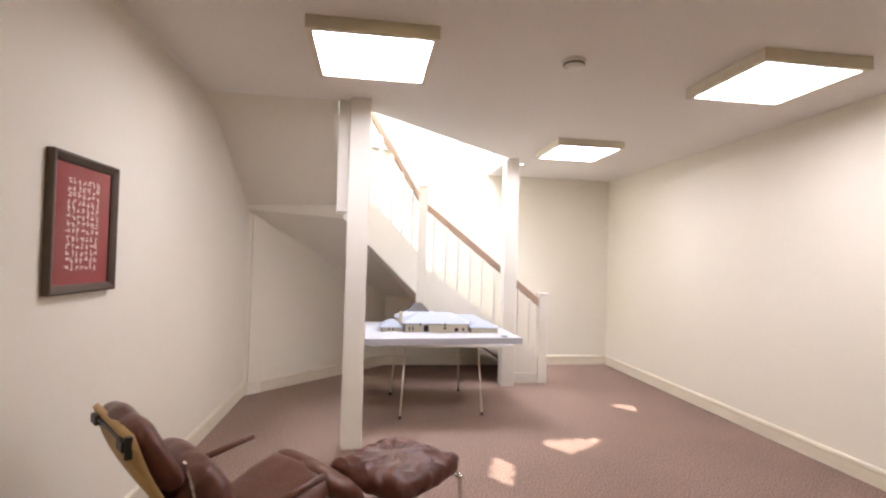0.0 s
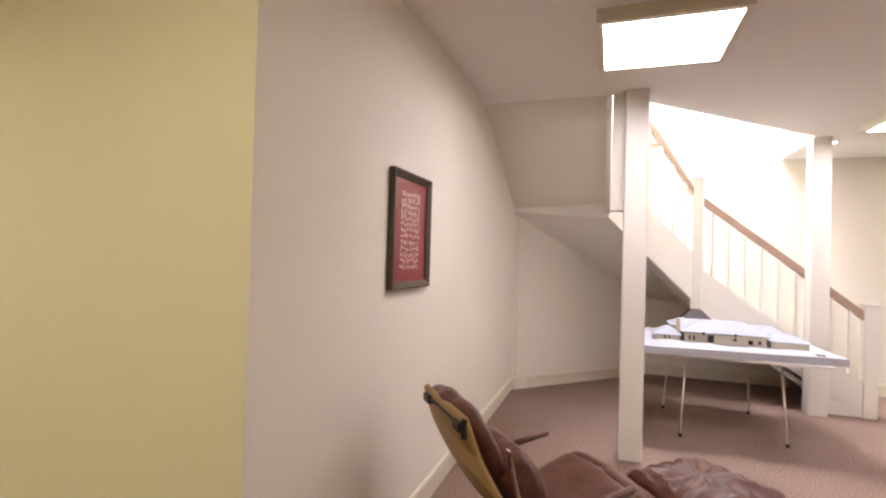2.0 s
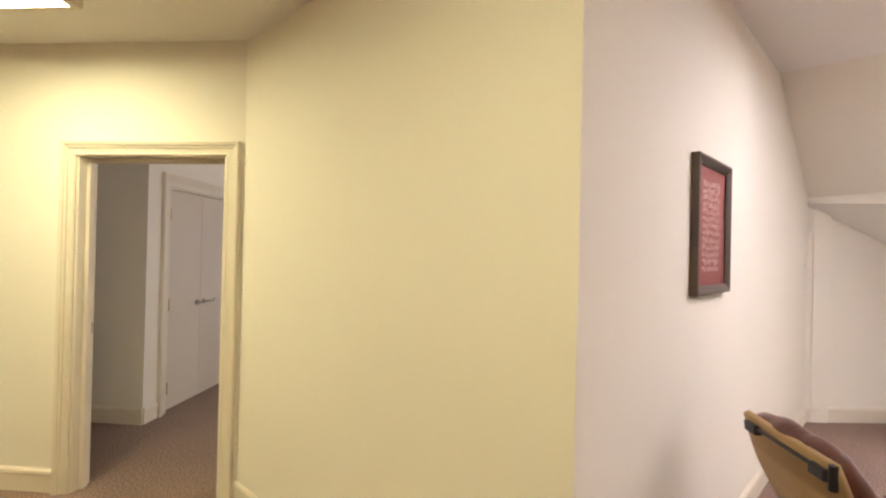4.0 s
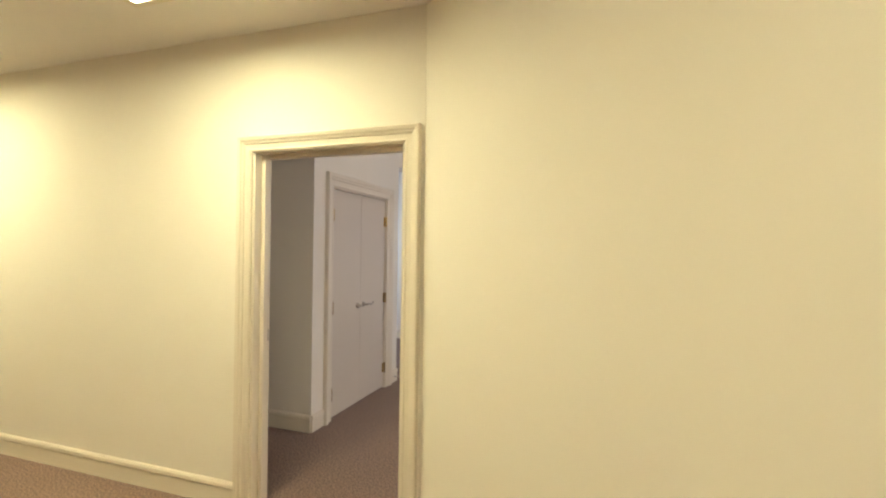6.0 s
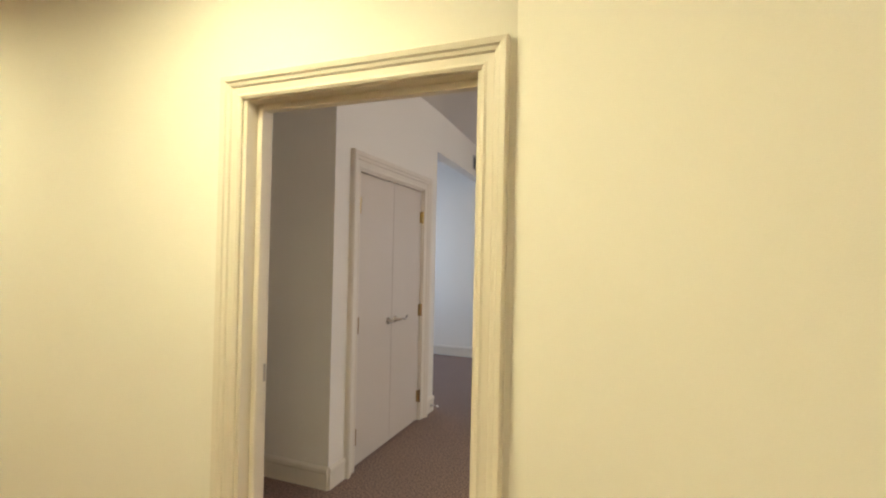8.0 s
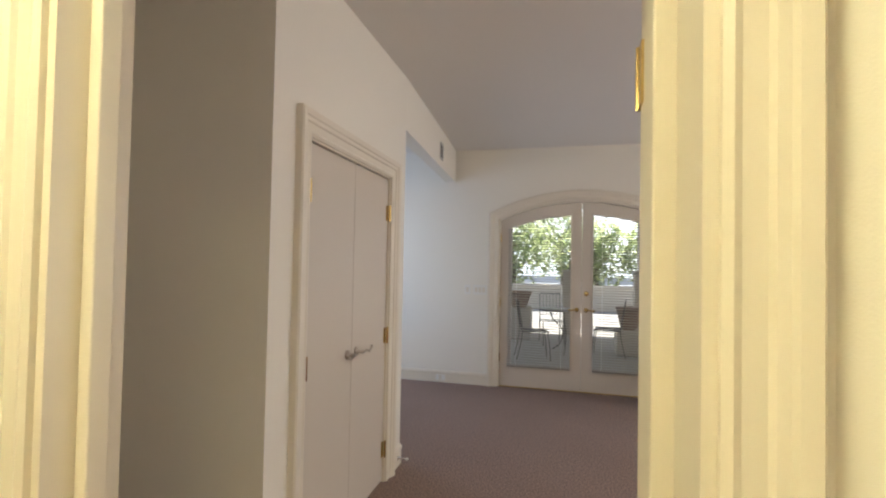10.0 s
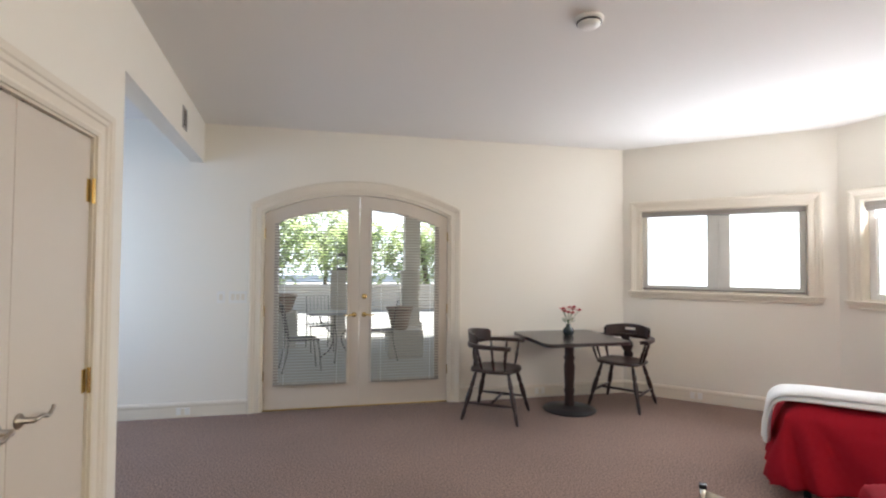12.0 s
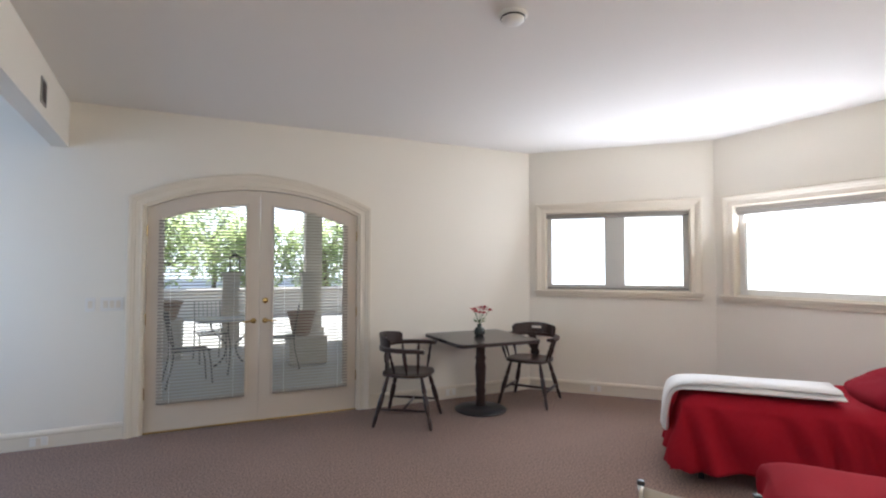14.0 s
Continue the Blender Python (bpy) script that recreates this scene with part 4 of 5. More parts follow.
# ---- leather lounge chair and ottoman ----
def lounge_chair(m):
    c = thing("lounge_chair", m, "reclined brown leather lounge chair with tan canvas back", "lounge chair")
    # canvas sling down the back
    prof = smooth_line([(-0.60, 0, 0.93), (-0.53, 0, 0.74), (-0.40, 0, 0.52), (-0.26, 0, 0.33), (-0.12, 0, 0.24)], 6)
    bm = bmesh.new()
    n = len(prof)
    for i in range(n - 1):
        p, q = prof[i], prof[i + 1]
        wi = lambda k: 0.27 + 0.04 * min(1, k / (n * 0.4))
        d = Vector((0.012, 0, 0.008))
        a = [bm.verts.new(v) for v in (p + Vector((0, -wi(i), 0)), p + Vector((0, wi(i), 0)), q + Vector((0, wi(i + 1), 0)), q + Vector((0, -wi(i + 1), 0)))]
        b = [bm.verts.new(v.co - d * 1.6) for v in a]
        bm.faces.new(a), bm.faces.new(b)
        for k in range(4):
            bm.faces.new((a[k], a[(k + 1) % 4], b[(k + 1) % 4], b[k]))
    bmesh.ops.remove_doubles(bm, verts=bm.verts, dist=0.0005)
    part_smooth("back_sling", bm, M_CANVAS, c, "tan canvas back")
    rng2 = ((-0.50, 0.80, 0.35, 0.56, 0.11, 62, "headrest"), (-0.31, 0.60, 0.27, 0.60, 0.21, 56, "lumbar_cushion"), (-0.20, 0.40, 0.28, 0.60, 0.14, 50, "back_cushion"))
    for k, (x, z, l, w, h, ang, nm) in enumerate(rng2):
        bm = bmesh.new()
        cushion(bm, l, w, h, pose(x, 0, z, 0, ang, 0), 0.5, 0.012, k + 1)
        part_smooth(nm, bm, M_SOFTLEATHER, c, "creased brown leather cushion")
    bm = bmesh.new()
    cushion(bm, 0.46, 0.60, 0.15, pose(0.08, 0, 0.385, 0, -27, 0), 0.45, 0.010, 5)
    part_smooth("seat_cushion", bm, M_LEATHER, c, "creased brown leather seat")
    bm = bmesh.new()
    cushion(bm, 0.30, 0.60, 0.13, pose(0.35, 0, 0.415, 0, 36, 0), 0.45, 0.010, 6)
    part_smooth("knee_roll", bm, M_LEATHER, c, "creased brown leather front roll")
    for s in (-1, 1):
        y = s * 0.315
        bm = bmesh.new()
        ln = smooth_line([(-0.44, y, 0.80), (-0.425, y, 0.74), (-0.37, y, 0.56), (-0.25, y, 0.36), (0.05, y, 0.27), (0.36, y, 0.30), (0.50, y, 0.33)], 6)
        for p, q in zip(ln, ln[1:]):
            d = (q - p).normalized()
            mm = Matrix.Translation((p + q) / 2) @ d.to_track_quat("X", "Y").to_matrix().to_4x4()
            L = (q - p).length
            box(bm, -L / 2 - 0.002, L / 2 + 0.002, -0.005, 0.005, -0.014, 0.014, mm)
        part("side_frame", bm, M_CHROME, c, "bent flat chrome side bar")
        bm = bmesh.new()
        tube(bm, smooth_line([(-0.42, y * 1.05, 0.012), (-0.1, y * 1.05, 0.012), (0.28, y * 1.05, 0.012), (0.42, y * 1.05, 0.05), (0.40, y * 1.05, 0.18), (0.30, y * 1.05, 0.29)], 6), 0.011)
        tube(bm, smooth_line([(-0.42, y * 1.05, 0.012), (-0.38, y * 1.05, 0.12), (-0.22, y * 1.05, 0.30)], 5), 0.011)
        part_smooth("runner", bm, M_CHROME, c, "chrome tube runner")
        bm = bmesh.new()
        rod(bm, (-0.28, y * 1.12, 0.50), (0.16, y * 1.12, 0.585), 0.008)
        rod(bm, (-0.28, y * 1.12, 0.50), (-0.31, y, 0.47), 0.008)
        arm = part_smooth("arm_bar", bm, M_CHROME, c)
        bm = bmesh.new()
        rod(bm, (-0.10, y * 1.12, 0.535), (0.155, y * 1.12, 0.584), 0.017, 0.017, 12)
        part_smooth("arm_wrap", bm, M_LEATHER, arm, "brown leather wrapped grip")
    for x, z in ((-0.30, 0.44), (0.48, 0.325), (-0.42, 0.012)):
        bm = bmesh.new()
        rod(bm, (x, -0.32, z), (x, 0.32, z), 0.009)
        part_smooth("cross_bar", bm, M_CHROME, c)
    bm = bmesh.new()
    box(bm, -0.632, -0.60, 0.16, 0.24, 0.86, 0.90, None, 0.006)
    box(bm, -0.632, -0.60, -0.24, -0.16, 0.86, 0.90, None, 0.006)
    rod(bm, (-0.615, -0.26, 0.885), (-0.615, 0.26, 0.885), 0.008)
    rod(bm, (-0.615, -0.262, 0.845), (-0.615, -0.262, 0.925), 0.014)
    part("top_clamp", bm, M_BLACK, c, "dark metal clamp at the head")
    bm = bmesh.new()
    for i in range(6):
        box(bm, -0.12 + i * 0.02, -0.105 + i * 0.02, 0.28, 0.31, 0.34 - i * 0.012, 0.41 - i * 0.014, None, 0.003)
    part("lacing", bm, M_BLACK, c, "black laced side webbing")


lounge_chair(pose(2.925, -0.80, 0, 0, 0, 0) @ Matrix.Scale(0.97, 4))


def ottoman(m):
    o = thing("ottoman", m, "square wrinkled brown leather ottoman on chrome frame", "ottoman")
    bm = bmesh.new()
    for v in cushion(bm, 0.53, 0.53, 0.17, pose(0, 0, 0.375), 0.1, 0.016, 9, 56):
        r, t = math.hypot(v.co.x, v.co.y), math.atan2(v.co.y, v.co.x)
        q = Vector((v.co.x * 13, v.co.y * 13, 2.0))
        crease = 1 - abs(noise.noise(q)) * 2.2
        if v.co.z > 0.37:
            v.co.z += 0.011 * max(0, crease) ** 3 + 0.006 * math.sin(t * 13 + 3 * noise.noise(q * 0.4)) * min(1, r / 0.2)
    part_smooth("cushion", bm, M_SOFTLEATHER, o, "wrinkled brown leather cushion")
    for s in (-1, 1):
        bm = bmesh.new()
        tube(bm, smooth_line([(-0.27, s * 0.25, 0.32), (-0.29, s * 0.25, 0.16), (-0.25, s * 0.25, 0.012), (0.0, s * 0.25, 0.012), (0.25, s * 0.25, 0.012), (0.29, s * 0.25, 0.16), (0.27, s * 0.25, 0.32)], 6), 0.011)
        part_smooth("leg_frame", bm, M_CHROME, o, "bent chrome leg frame")
    for x in (-0.27, 0.27):
        bm = bmesh.new()
        rod(bm, (x, -0.27, 0.305), (x, 0.27, 0.305), 0.010)
        part_smooth("cross_bar", bm, M_CHROME, o)


ottoman(pose(3.68, -0.94, 0, 0, 0, 7))


# ---- captain's chairs, table, vase ----
def captains_chair(m):
    c = thing("captains_chair", m, "dark-stained wooden captain's chair with turned legs", "chair", "chairs at the table")
    bm = bmesh.new()
    vs = cushion(bm, 0.46, 0.47, 0.045, pose(0.0, 0, 0.435), 0.62, 0, 0, 16)
    for v in vs:
        r = math.hypot(v.co.x / 0.2, v.co.y / 0.2)
        if v.co.z > 0.44:
            v.co.z -= 0.012 * max(0, 1 - r * r)
    part_smooth("seat", bm, M_DARKWOOD, c)
    feet = {}
    for sx, sy in ((1, 1), (1, -1), (-1, 1), (-1, -1)):
        top, foot = Vector((sx * 0.15, sy * 0.15, 0.425)), Vector((sx * 0.255, sy * 0.25, 0.0))
        d = (foot - top).length
        bm = bmesh.new()
        lathe(bm, [(0.012, 0), (0.016, 0.06), (0.021, 0.13), (0.014, 0.15), (0.022, 0.17), (0.024, 0.25), (0.019, 0.31), (0.013, 0.34), (0.019, 0.36), (0.016, d - 0.03), (0.011, d)], 10, between(top, foot))
        part_smooth("leg", bm, M_DARKWOOD, c)
        feet[sx, sy] = foot.lerp(top, 0.35)
    for p, q in (((1, 1), (-1, 1)), ((1, -1), (-1, -1))):
        bm = bmesh.new()
        L = (feet[p] - feet[q]).length
        lathe(bm, [(0.008, 0), (0.012, L * 0.3), (0.015, L * 0.5), (0.012, L * 0.7), (0.008, L)], 8, between(feet[p], feet[q]))
        part_smooth("stretcher", bm, M_DARKWOOD, c)
    bm = bmesh.new()
    rod(bm, (feet[1, 1] + feet[-1, 1]) / 2, (feet[1, -1] + feet[-1, -1]) / 2, 0.012)
    part_smooth("stretcher", bm, M_DARKWOOD, c)
    # bent arm rail
    rail_pts = [(0.20, 0.275), (0.08, 0.285), (-0.08, 0.265), (-0.19, 0.18), (-0.235, 0.0), (-0.19, -0.18), (-0.08, -0.265), (0.08, -0.285), (0.20, -0.275)]
    ln = smooth_line([(x, y, 0.665) for x, y in rail_pts], 6)
    bm = bmesh.new()
    rings = []
    for i, p in enumerate(ln):
        d = (ln[min(i + 1, len(ln) - 1)] - ln[max(0, i - 1)]).normalized()
        nrm = Vector((-d.y, d.x, 0))
        f = abs(i / (len(ln) - 1) - 0.5) * 2
        w = 0.026 + (0.016 if f > 0.93 else 0)
        rings.append([bm.verts.new(p + nrm * a + Vector((0, 0, b))) for a, b in ((-w, -0.016), (w, -0.016), (w, 0.012), (w * 0.6, 0.018), (-w * 0.6, 0.018), (-w, 0.012))])
    for A, B in zip(rings, rings[1:]):
        for k in range(6):
            bm.faces.new((A[k], A[(k + 1) % 6], B[(k + 1) % 6], B[k]))
    bm.faces.new(rings[0]), bm.faces.new(rings[-1])
    part("arm_rail", bm, M_DARKWOOD, c)
    # crest with a hand hole
    bm = bmesh.new()
    n = 20
    rows = []
    for i in range(n + 1):
        t = (i / n - 0.5) * 2.1
        r = 0.245
        x, y = 0.01 - r * math.cos(t), r * math.sin(t)
        top = 0.775 + 0.012 * math.cos(t * 2.4) - (0.05 if abs(t) > 0.98 else 0)
        out = Vector((-math.cos(t), math.sin(t), 0))
        rows.append((Vector((x, y, 0)), out, top, abs(t) < 0.24))
    zs = lambda top: (0.675, 0.722, 0.748, top)
    grid = [[[bm.verts.new(p + o * (k * 0.022 + 0.10 * (z - 0.675)) + Vector((0, 0, z))) for z in zs(top)] for k in (0, 1)] for p, o, top, _ in rows]
    for i in range(n):
        hole = rows[i][3] and rows[i + 1][3]
        for j in range(3):
            if hole and j == 1:
                for zz in (1, 2):
                    bm.faces.new((grid[i][0][zz], grid[i + 1][0][zz], grid[i + 1][1][zz], grid[i][1][zz]))
                if not rows[i - 1][3]:
                    bm.faces.new((grid[i][0][1], grid[i][0][2], grid[i][1][2], grid[i][1][1]))
                if i + 2 > n or not rows[i + 2][3]:
                    bm.faces.new((grid[i + 1][0][1], grid[i + 1][0][2], grid[i + 1][1][2], grid[i + 1][1][1]))
                continue
            for k in (0, 1):
                bm.faces.new((grid[i][k][j], grid[i + 1][k][j], grid[i + 1][k][j + 1], grid[i][k][j + 1]))
        for j in (0, 3):
            bm.faces.new((grid[i][0][j], grid[i + 1][0][j], grid[i + 1][1][j], grid[i][1][j]))
    for i in (0, n):
        for j in range(3):
            bm.faces.new((grid[i][0][j], grid[i][0][j + 1], grid[i][1][j + 1], grid[i][1][j]))
    part("crest_rail", bm, M_DARKWOOD, c, "dark crest rail with a hand hole")
    for x, y in ((0.15, 0.275), (0.03, 0.28), (0.15, -0.275), (0.03, -0.28), (-0.12, 0.235), (-0.12, -0.235)):
        p, q = Vector((x * 0.8 + 0.01, y * 0.76, 0.445)), Vector((x, y, 0.655))
        d = (q - p).length
        bm = bmesh.new()
        lathe(bm, [(0.008, 0), (0.011, d * 0.25), (0.015, d * 0.45), (0.009, d * 0.6), (0.012, d * 0.75), (0.008, d)], 8, between(p, q))
        part_smooth("spindle", bm, M_DARKWOOD, c)
    bm = bmesh.new()
    m2 = between((-0.185, 0, 0.445), (-0.225, 0, 0.66)) @ pose(0, 0, 0, 0, 0, 0)
    half = [(0.035, 0), (0.05, 0.03), (0.036, 0.065), (0.06, 0.11), (0.058, 0.15), (0.035, 0.185), (0.045, 0.215)]
    prism(bm, [(w, z) for w, z in half] + [(-w, z) for w, z in half[::-1]], -0.008, 0.008)
    bmesh.ops.transform(bm, matrix=Matrix.Translation((-0.2, 0, 0.445)) @ pose(0, 0, 0, 0, -10, 90), verts=bm.verts)
    part("splat", bm, M_DARKWOOD, c, "vase-shaped back splat")
    return c


ch = captains_chair(pose(1.0, 4.93, 0, 0, 0, -34) @ Matrix.Scale(1.06, 4))
copy_thing(ch, pose(2.45, 5.02, 0, 0, 0, 218))

tb = thing("pedestal_table", pose(1.80, 4.96, 0), "square black table on a turned wooden pedestal", "table")
bm = bmesh.new()
box(bm, -0.45, 0.45, -0.45, 0.45, 0.715, 0.748)
es = [e for e in bm.edges if abs(e.verts[0].co.z - e.verts[1].co.z) > 0.01]
bmesh.ops.bevel(bm, geom=es, offset=0.06, segments=6, affect="EDGES", profile=0.5)
part("tabletop", bm, M_LAMINATE, tb, "black tabletop with rounded corners")
part_smooth("pedestal", turned([(0.06, 0.03), (0.05, 0.07), (0.046, 0.16), (0.055, 0.20), (0.046, 0.23), (0.052, 0.34), (0.057, 0.44), (0.046, 0.50), (0.058, 0.53), (0.046, 0.56), (0.05, 0.68), (0.07, 0.70)], 20), M_DARKWOOD, tb, "turned dark wooden column")
part("top_plate", boxes((-0.2, 0.2, -0.02, 0.02, 0.70, 0.715), (-0.02, 0.02, -0.2, 0.2, 0.698, 0.7145)), M_BLACK, tb)
part_smooth("base", turned([(0.26, 0), (0.268, 0.008), (0.262, 0.016), (0.15, 0.028), (0.07, 0.042), (0.05, 0.05)], 32), M_BLACK, tb, "round black iron base")

va = thing("flower_vase", pose(1.82, 5.02, 0.7485), "dark glazed vase holding red and pink flowers", "vase")
part_smooth("vase", turned([(0.035, 0), (0.052, 0.01), (0.058, 0.04), (0.052, 0.07), (0.03, 0.088), (0.022, 0.10), (0.026, 0.118), (0.02, 0.116), (0.016, 0.1)], 20), M_VASE, va)
rng = random.Random(3)
for i in range(9):
    t, r = i * 2.4, 0.03 + 0.075 * rng.random()
    top = Vector((r * math.cos(t), r * math.sin(t), 0.23 + 0.06 * rng.random()))
    bm = bmesh.new()
    tube(bm, smooth_line([(0, 0, 0.11), (top.x * 0.4, top.y * 0.4, 0.18), top], 4), 0.002, 5)
    part("stem", bm, M_LEAF, va)
    bm = bmesh.new()
    for k in range(7):
        a = k * 0.9
        d = Vector((math.cos(a), math.sin(a), 0.35 + 0.3 * (k % 2)))
        s = Vector((-math.sin(a), math.cos(a), 0)) * 0.018
        L = 0.048
        ps = [top, top + d * L * 0.5 + s, top + d * L + Vector((0, 0, -0.006)), top + d * L * 0.5 - s]
        bm.faces.new([bm.verts.new(p) for p in ps])
    part("blossom", bm, M_PETAL if i % 3 else M_PINK, va, "red blossom" if i % 3 else "pink blossom")
for i in range(12):
    t = i * 2.1
    p = Vector((0.02 * math.cos(t), 0.02 * math.sin(t), 0.13 + 0.008 * (i % 5)))
    d = Vector((math.cos(t), math.sin(t), 0.5))
    s = Vector((-math.sin(t), math.cos(t), 0)) * 0.014
    bm = bmesh.new()
    bm.faces.new([bm.verts.new(v) for v in (p, p + d * 0.03 + s, p + d * 0.065 - Vector((0, 0, 0.012)), p + d * 0.03 - s)])
    part("leaf", bm, M_LEAF, va)


# ---- beds ----
def bed(m, L, W, H0, label, hem=0.10, seed=0):
    b = thing("bed", m, label, "bed", "red beds")
    for x in (0.12, L - 0.12):
        for y in (0.1, W - 0.1):
            part("leg", boxes((x - 0.02, x + 0.02, y - 0.02, y + 0.02, 0, 0.18)), M_BLACK, b, "black metal bed leg")
    part("mattress", boxes((0.04, L, 0.04, W - 0.04, 0.17, H0 - 0.05), bevel=0.04), M_WHITECLOTH, b)
    # comforter: one cloth over top, foot and sides, with folds in the drops
    bm = bmesh.new()
    nu, nv = 90, 76
    drop = H0 - hem
    su, sv = L + drop, W + 2 * drop
    grid = []
    for i in range(nu + 1):
        row = []
        for j in range(nv + 1):
            u, v = i / nu * su - drop, j / nv * sv - drop
            du, dv = max(0, -u), max(0, -v) or -max(0, v - W)
            x, y, z = max(u, 0), min(max(v, 0), W), H0
            dd = min(drop, math.hypot(du, dv))
            fl = 0.05 * (dd / drop) if dd else 0
            wob = (0.10 * abs(math.sin((x * 13 + y * 10 - dd * 4.5) + 2.2 * noise.noise(Vector((x * 2.2, y * 2.2, seed))))) ** 1.3 - 0.03) * (dd / drop) ** 0.7
            if dd:
                k = math.hypot(du, dv)
                x -= (fl + wob) * du / k
                y -= (fl + wob) * dv / k
                z -= dd
            edge = min(0.14, max(0, min(x, y, W - y)) if not dd else 0)
            z -= 0.06 * (1 - edge / 0.14) ** 2 if not dd else 0.06 * max(0, 1 - dd / 0.14)
            z += 0.05 * noise.noise(Vector((x * 2.4, y * 2.4, seed + 8))) * (dd / drop) ** 3
            z += 0.012 * noise.noise(Vector((u * 4, v * 4, seed))) + 0.02 * noise.noise(Vector((u * 1.3, v * 1.3, seed + 3)))
            for q in (0.55, 1.05, 1.5):
                if abs(u - q) < 0.035:
                    z -= 0.010 * (1 - abs(u - q) / 0.035) if not dd else 0
            row.append(bm.verts.new((x, y, max(z, 0.03))))
        grid.append(row)
    for i in range(nu):
        for j in range(nv):
            bm.faces.new((grid[i][j], grid[i + 1][j], grid[i + 1][j + 1], grid[i][j + 1]))
    c = part_smooth("comforter", bm, M_RED, b, "red quilted comforter hanging over the sides")
    sm = c.modifiers.new("thick", "SOLIDIFY")
    sm.thickness, sm.offset = 0.02, -1
    return b


BED = pose(2.26, 2.91, 0, 0, 0, -47)
bed(BED, 1.84, 0.88, 0.58, "single bed under a red quilted comforter")
bed(pose(1.13, 1.46, 0, 0, 0, -47), 1.5, 0.80, 0.59, "second single bed under a red comforter", seed=4)
pl = thing("pillow", BED @ pose(1.31, 0.40, 0.66, 0, -24, 0), "dark red pillow leaning on the bed", "pillow")
bm = bmesh.new()
cushion(bm, 0.48, 0.68, 0.18, None, 0.5, 0.012, 3)
part_smooth("cover", bm, M_DARKRED, pl)

# folded white blanket over the foot
bl = thing("folded_blanket", BED, "folded white blanket draped over the bed's foot", "blanket")
for k, (y0, y1, lift) in enumerate(((0.10, 0.46, 0.018), (0.12, 0.44, 0.052))):
    ln = smooth_line([(-0.10 - 0.01 * k, 0, 0.30 + 0.02 * k), (-0.09 - 0.01 * k, 0, 0.46), (-0.04 - 0.012 * k, 0, 0.575 + lift * 0.6), (0.10, 0, 0.60 + lift), (0.45, 0, 0.607 + lift), (0.95 - 0.012 * k, 0, 0.607 + lift)], 8)
    bm = bmesh.new()
    rows = []
    for i, p in enumerate(ln):
        d = (ln[min(i + 1, len(ln) - 1)] - ln[max(0, i - 1)]).normalized()
        nn = Vector((-d.z, 0, d.x))
        t = i / len(ln)
        wv = 0.012 * math.sin(t * 7 + k)
        r = []
        for j in range(9):
            f = j / 8
            th = 0.017 * math.sqrt(max(0.0, 1 - (2 * f - 1) ** 4)) * (1 + 0.25 * math.sin(9 * t + 5 * f)) + 0.002
            r.append((p + Vector((0, y0 + (y1 - y0) * f + wv - 0.05 * t, 0)), nn, th))
        rows.append([bm.verts.new(q + n2 * th2) for q, n2, th2 in r] + [bm.verts.new(q - n2 * th2) for q, n2, th2 in r[::-1]])
    for A, B in zip(rows, rows[1:]):
        for j in range(18):
            bm.faces.new((A[j], A[(j + 1) % 18], B[(j + 1) % 18], B[j]))
    bm.faces.new(rows[0]), bm.faces.new(rows[-1])
    part_smooth("fold", bm, M_WHITECLOTH, bl)
bm = bmesh.new()
box(bm, -0.122, -0.088, 0.30, 0.345, 0.285, 0.345, None, 0.004)
part("label", bm, M_DARKWOOD, bl, "dark brown corner tab")

# ---- chrome sling chair near the beds ----
sc = thing("sling_chair", pose(0.70, 1.54, 0, 0, 0, -42), "chrome chair with a pale woven sling back", "chair")
for s in (-1, 1):
    bm = bmesh.new()
    tube(bm, smooth_line([(s * 0.17, 0.06, 0.755), (s * 0.17, 0.04, 0.6), (s * 0.17, 0.0, 0.42), (s * 0.17, -0.36, 0.42), (s * 0.17, -0.40, 0.3), (s * 0.17, -0.40, 0.012), (s * 0.17, 0.0, 0.012)], 6), 0.011)
    side = part_smooth("side_frame", bm, M_CHROME, sc, "bent chrome tube")
    part("end_cap", boxes((s * 0.17 - 0.012, s * 0.17 + 0.012, 0.048, 0.072, 0.75, 0.765), bevel=0.004), M_BLACK, side)
bm = bmesh.new()
rod(bm, (-0.17, 0.0, 0.012), (0.17, 0.0, 0.012), 0.011)
part_smooth("cross_bar", bm, M_CHROME, sc)
bm = bmesh.new()
ws = [[bm.verts.new((-0.165 + 0.33 * i / 12, 0.055 - 0.10 * (0.745 - z), z - 0.022 * math.sin(math.pi * i / 12))) for i in range(13)] for z in (0.745, 0.7, 0.6, 0.52)]
for A, B in zip(ws, ws[1:]):
    for i in range(12):
        bm.faces.new((A[i], A[i + 1], B[i + 1], B[i]))
bk = part_smooth("sling_back", bm, M_SLING, sc, "woven pale sling back")
bk.modifiers.new("thick", "SOLIDIFY").thickness = 0.008
part("sling_seat", boxes((-0.165, 0.165, -0.35, -0.02, 0.425, 0.435), bevel=0.003), M_SLING, sc)


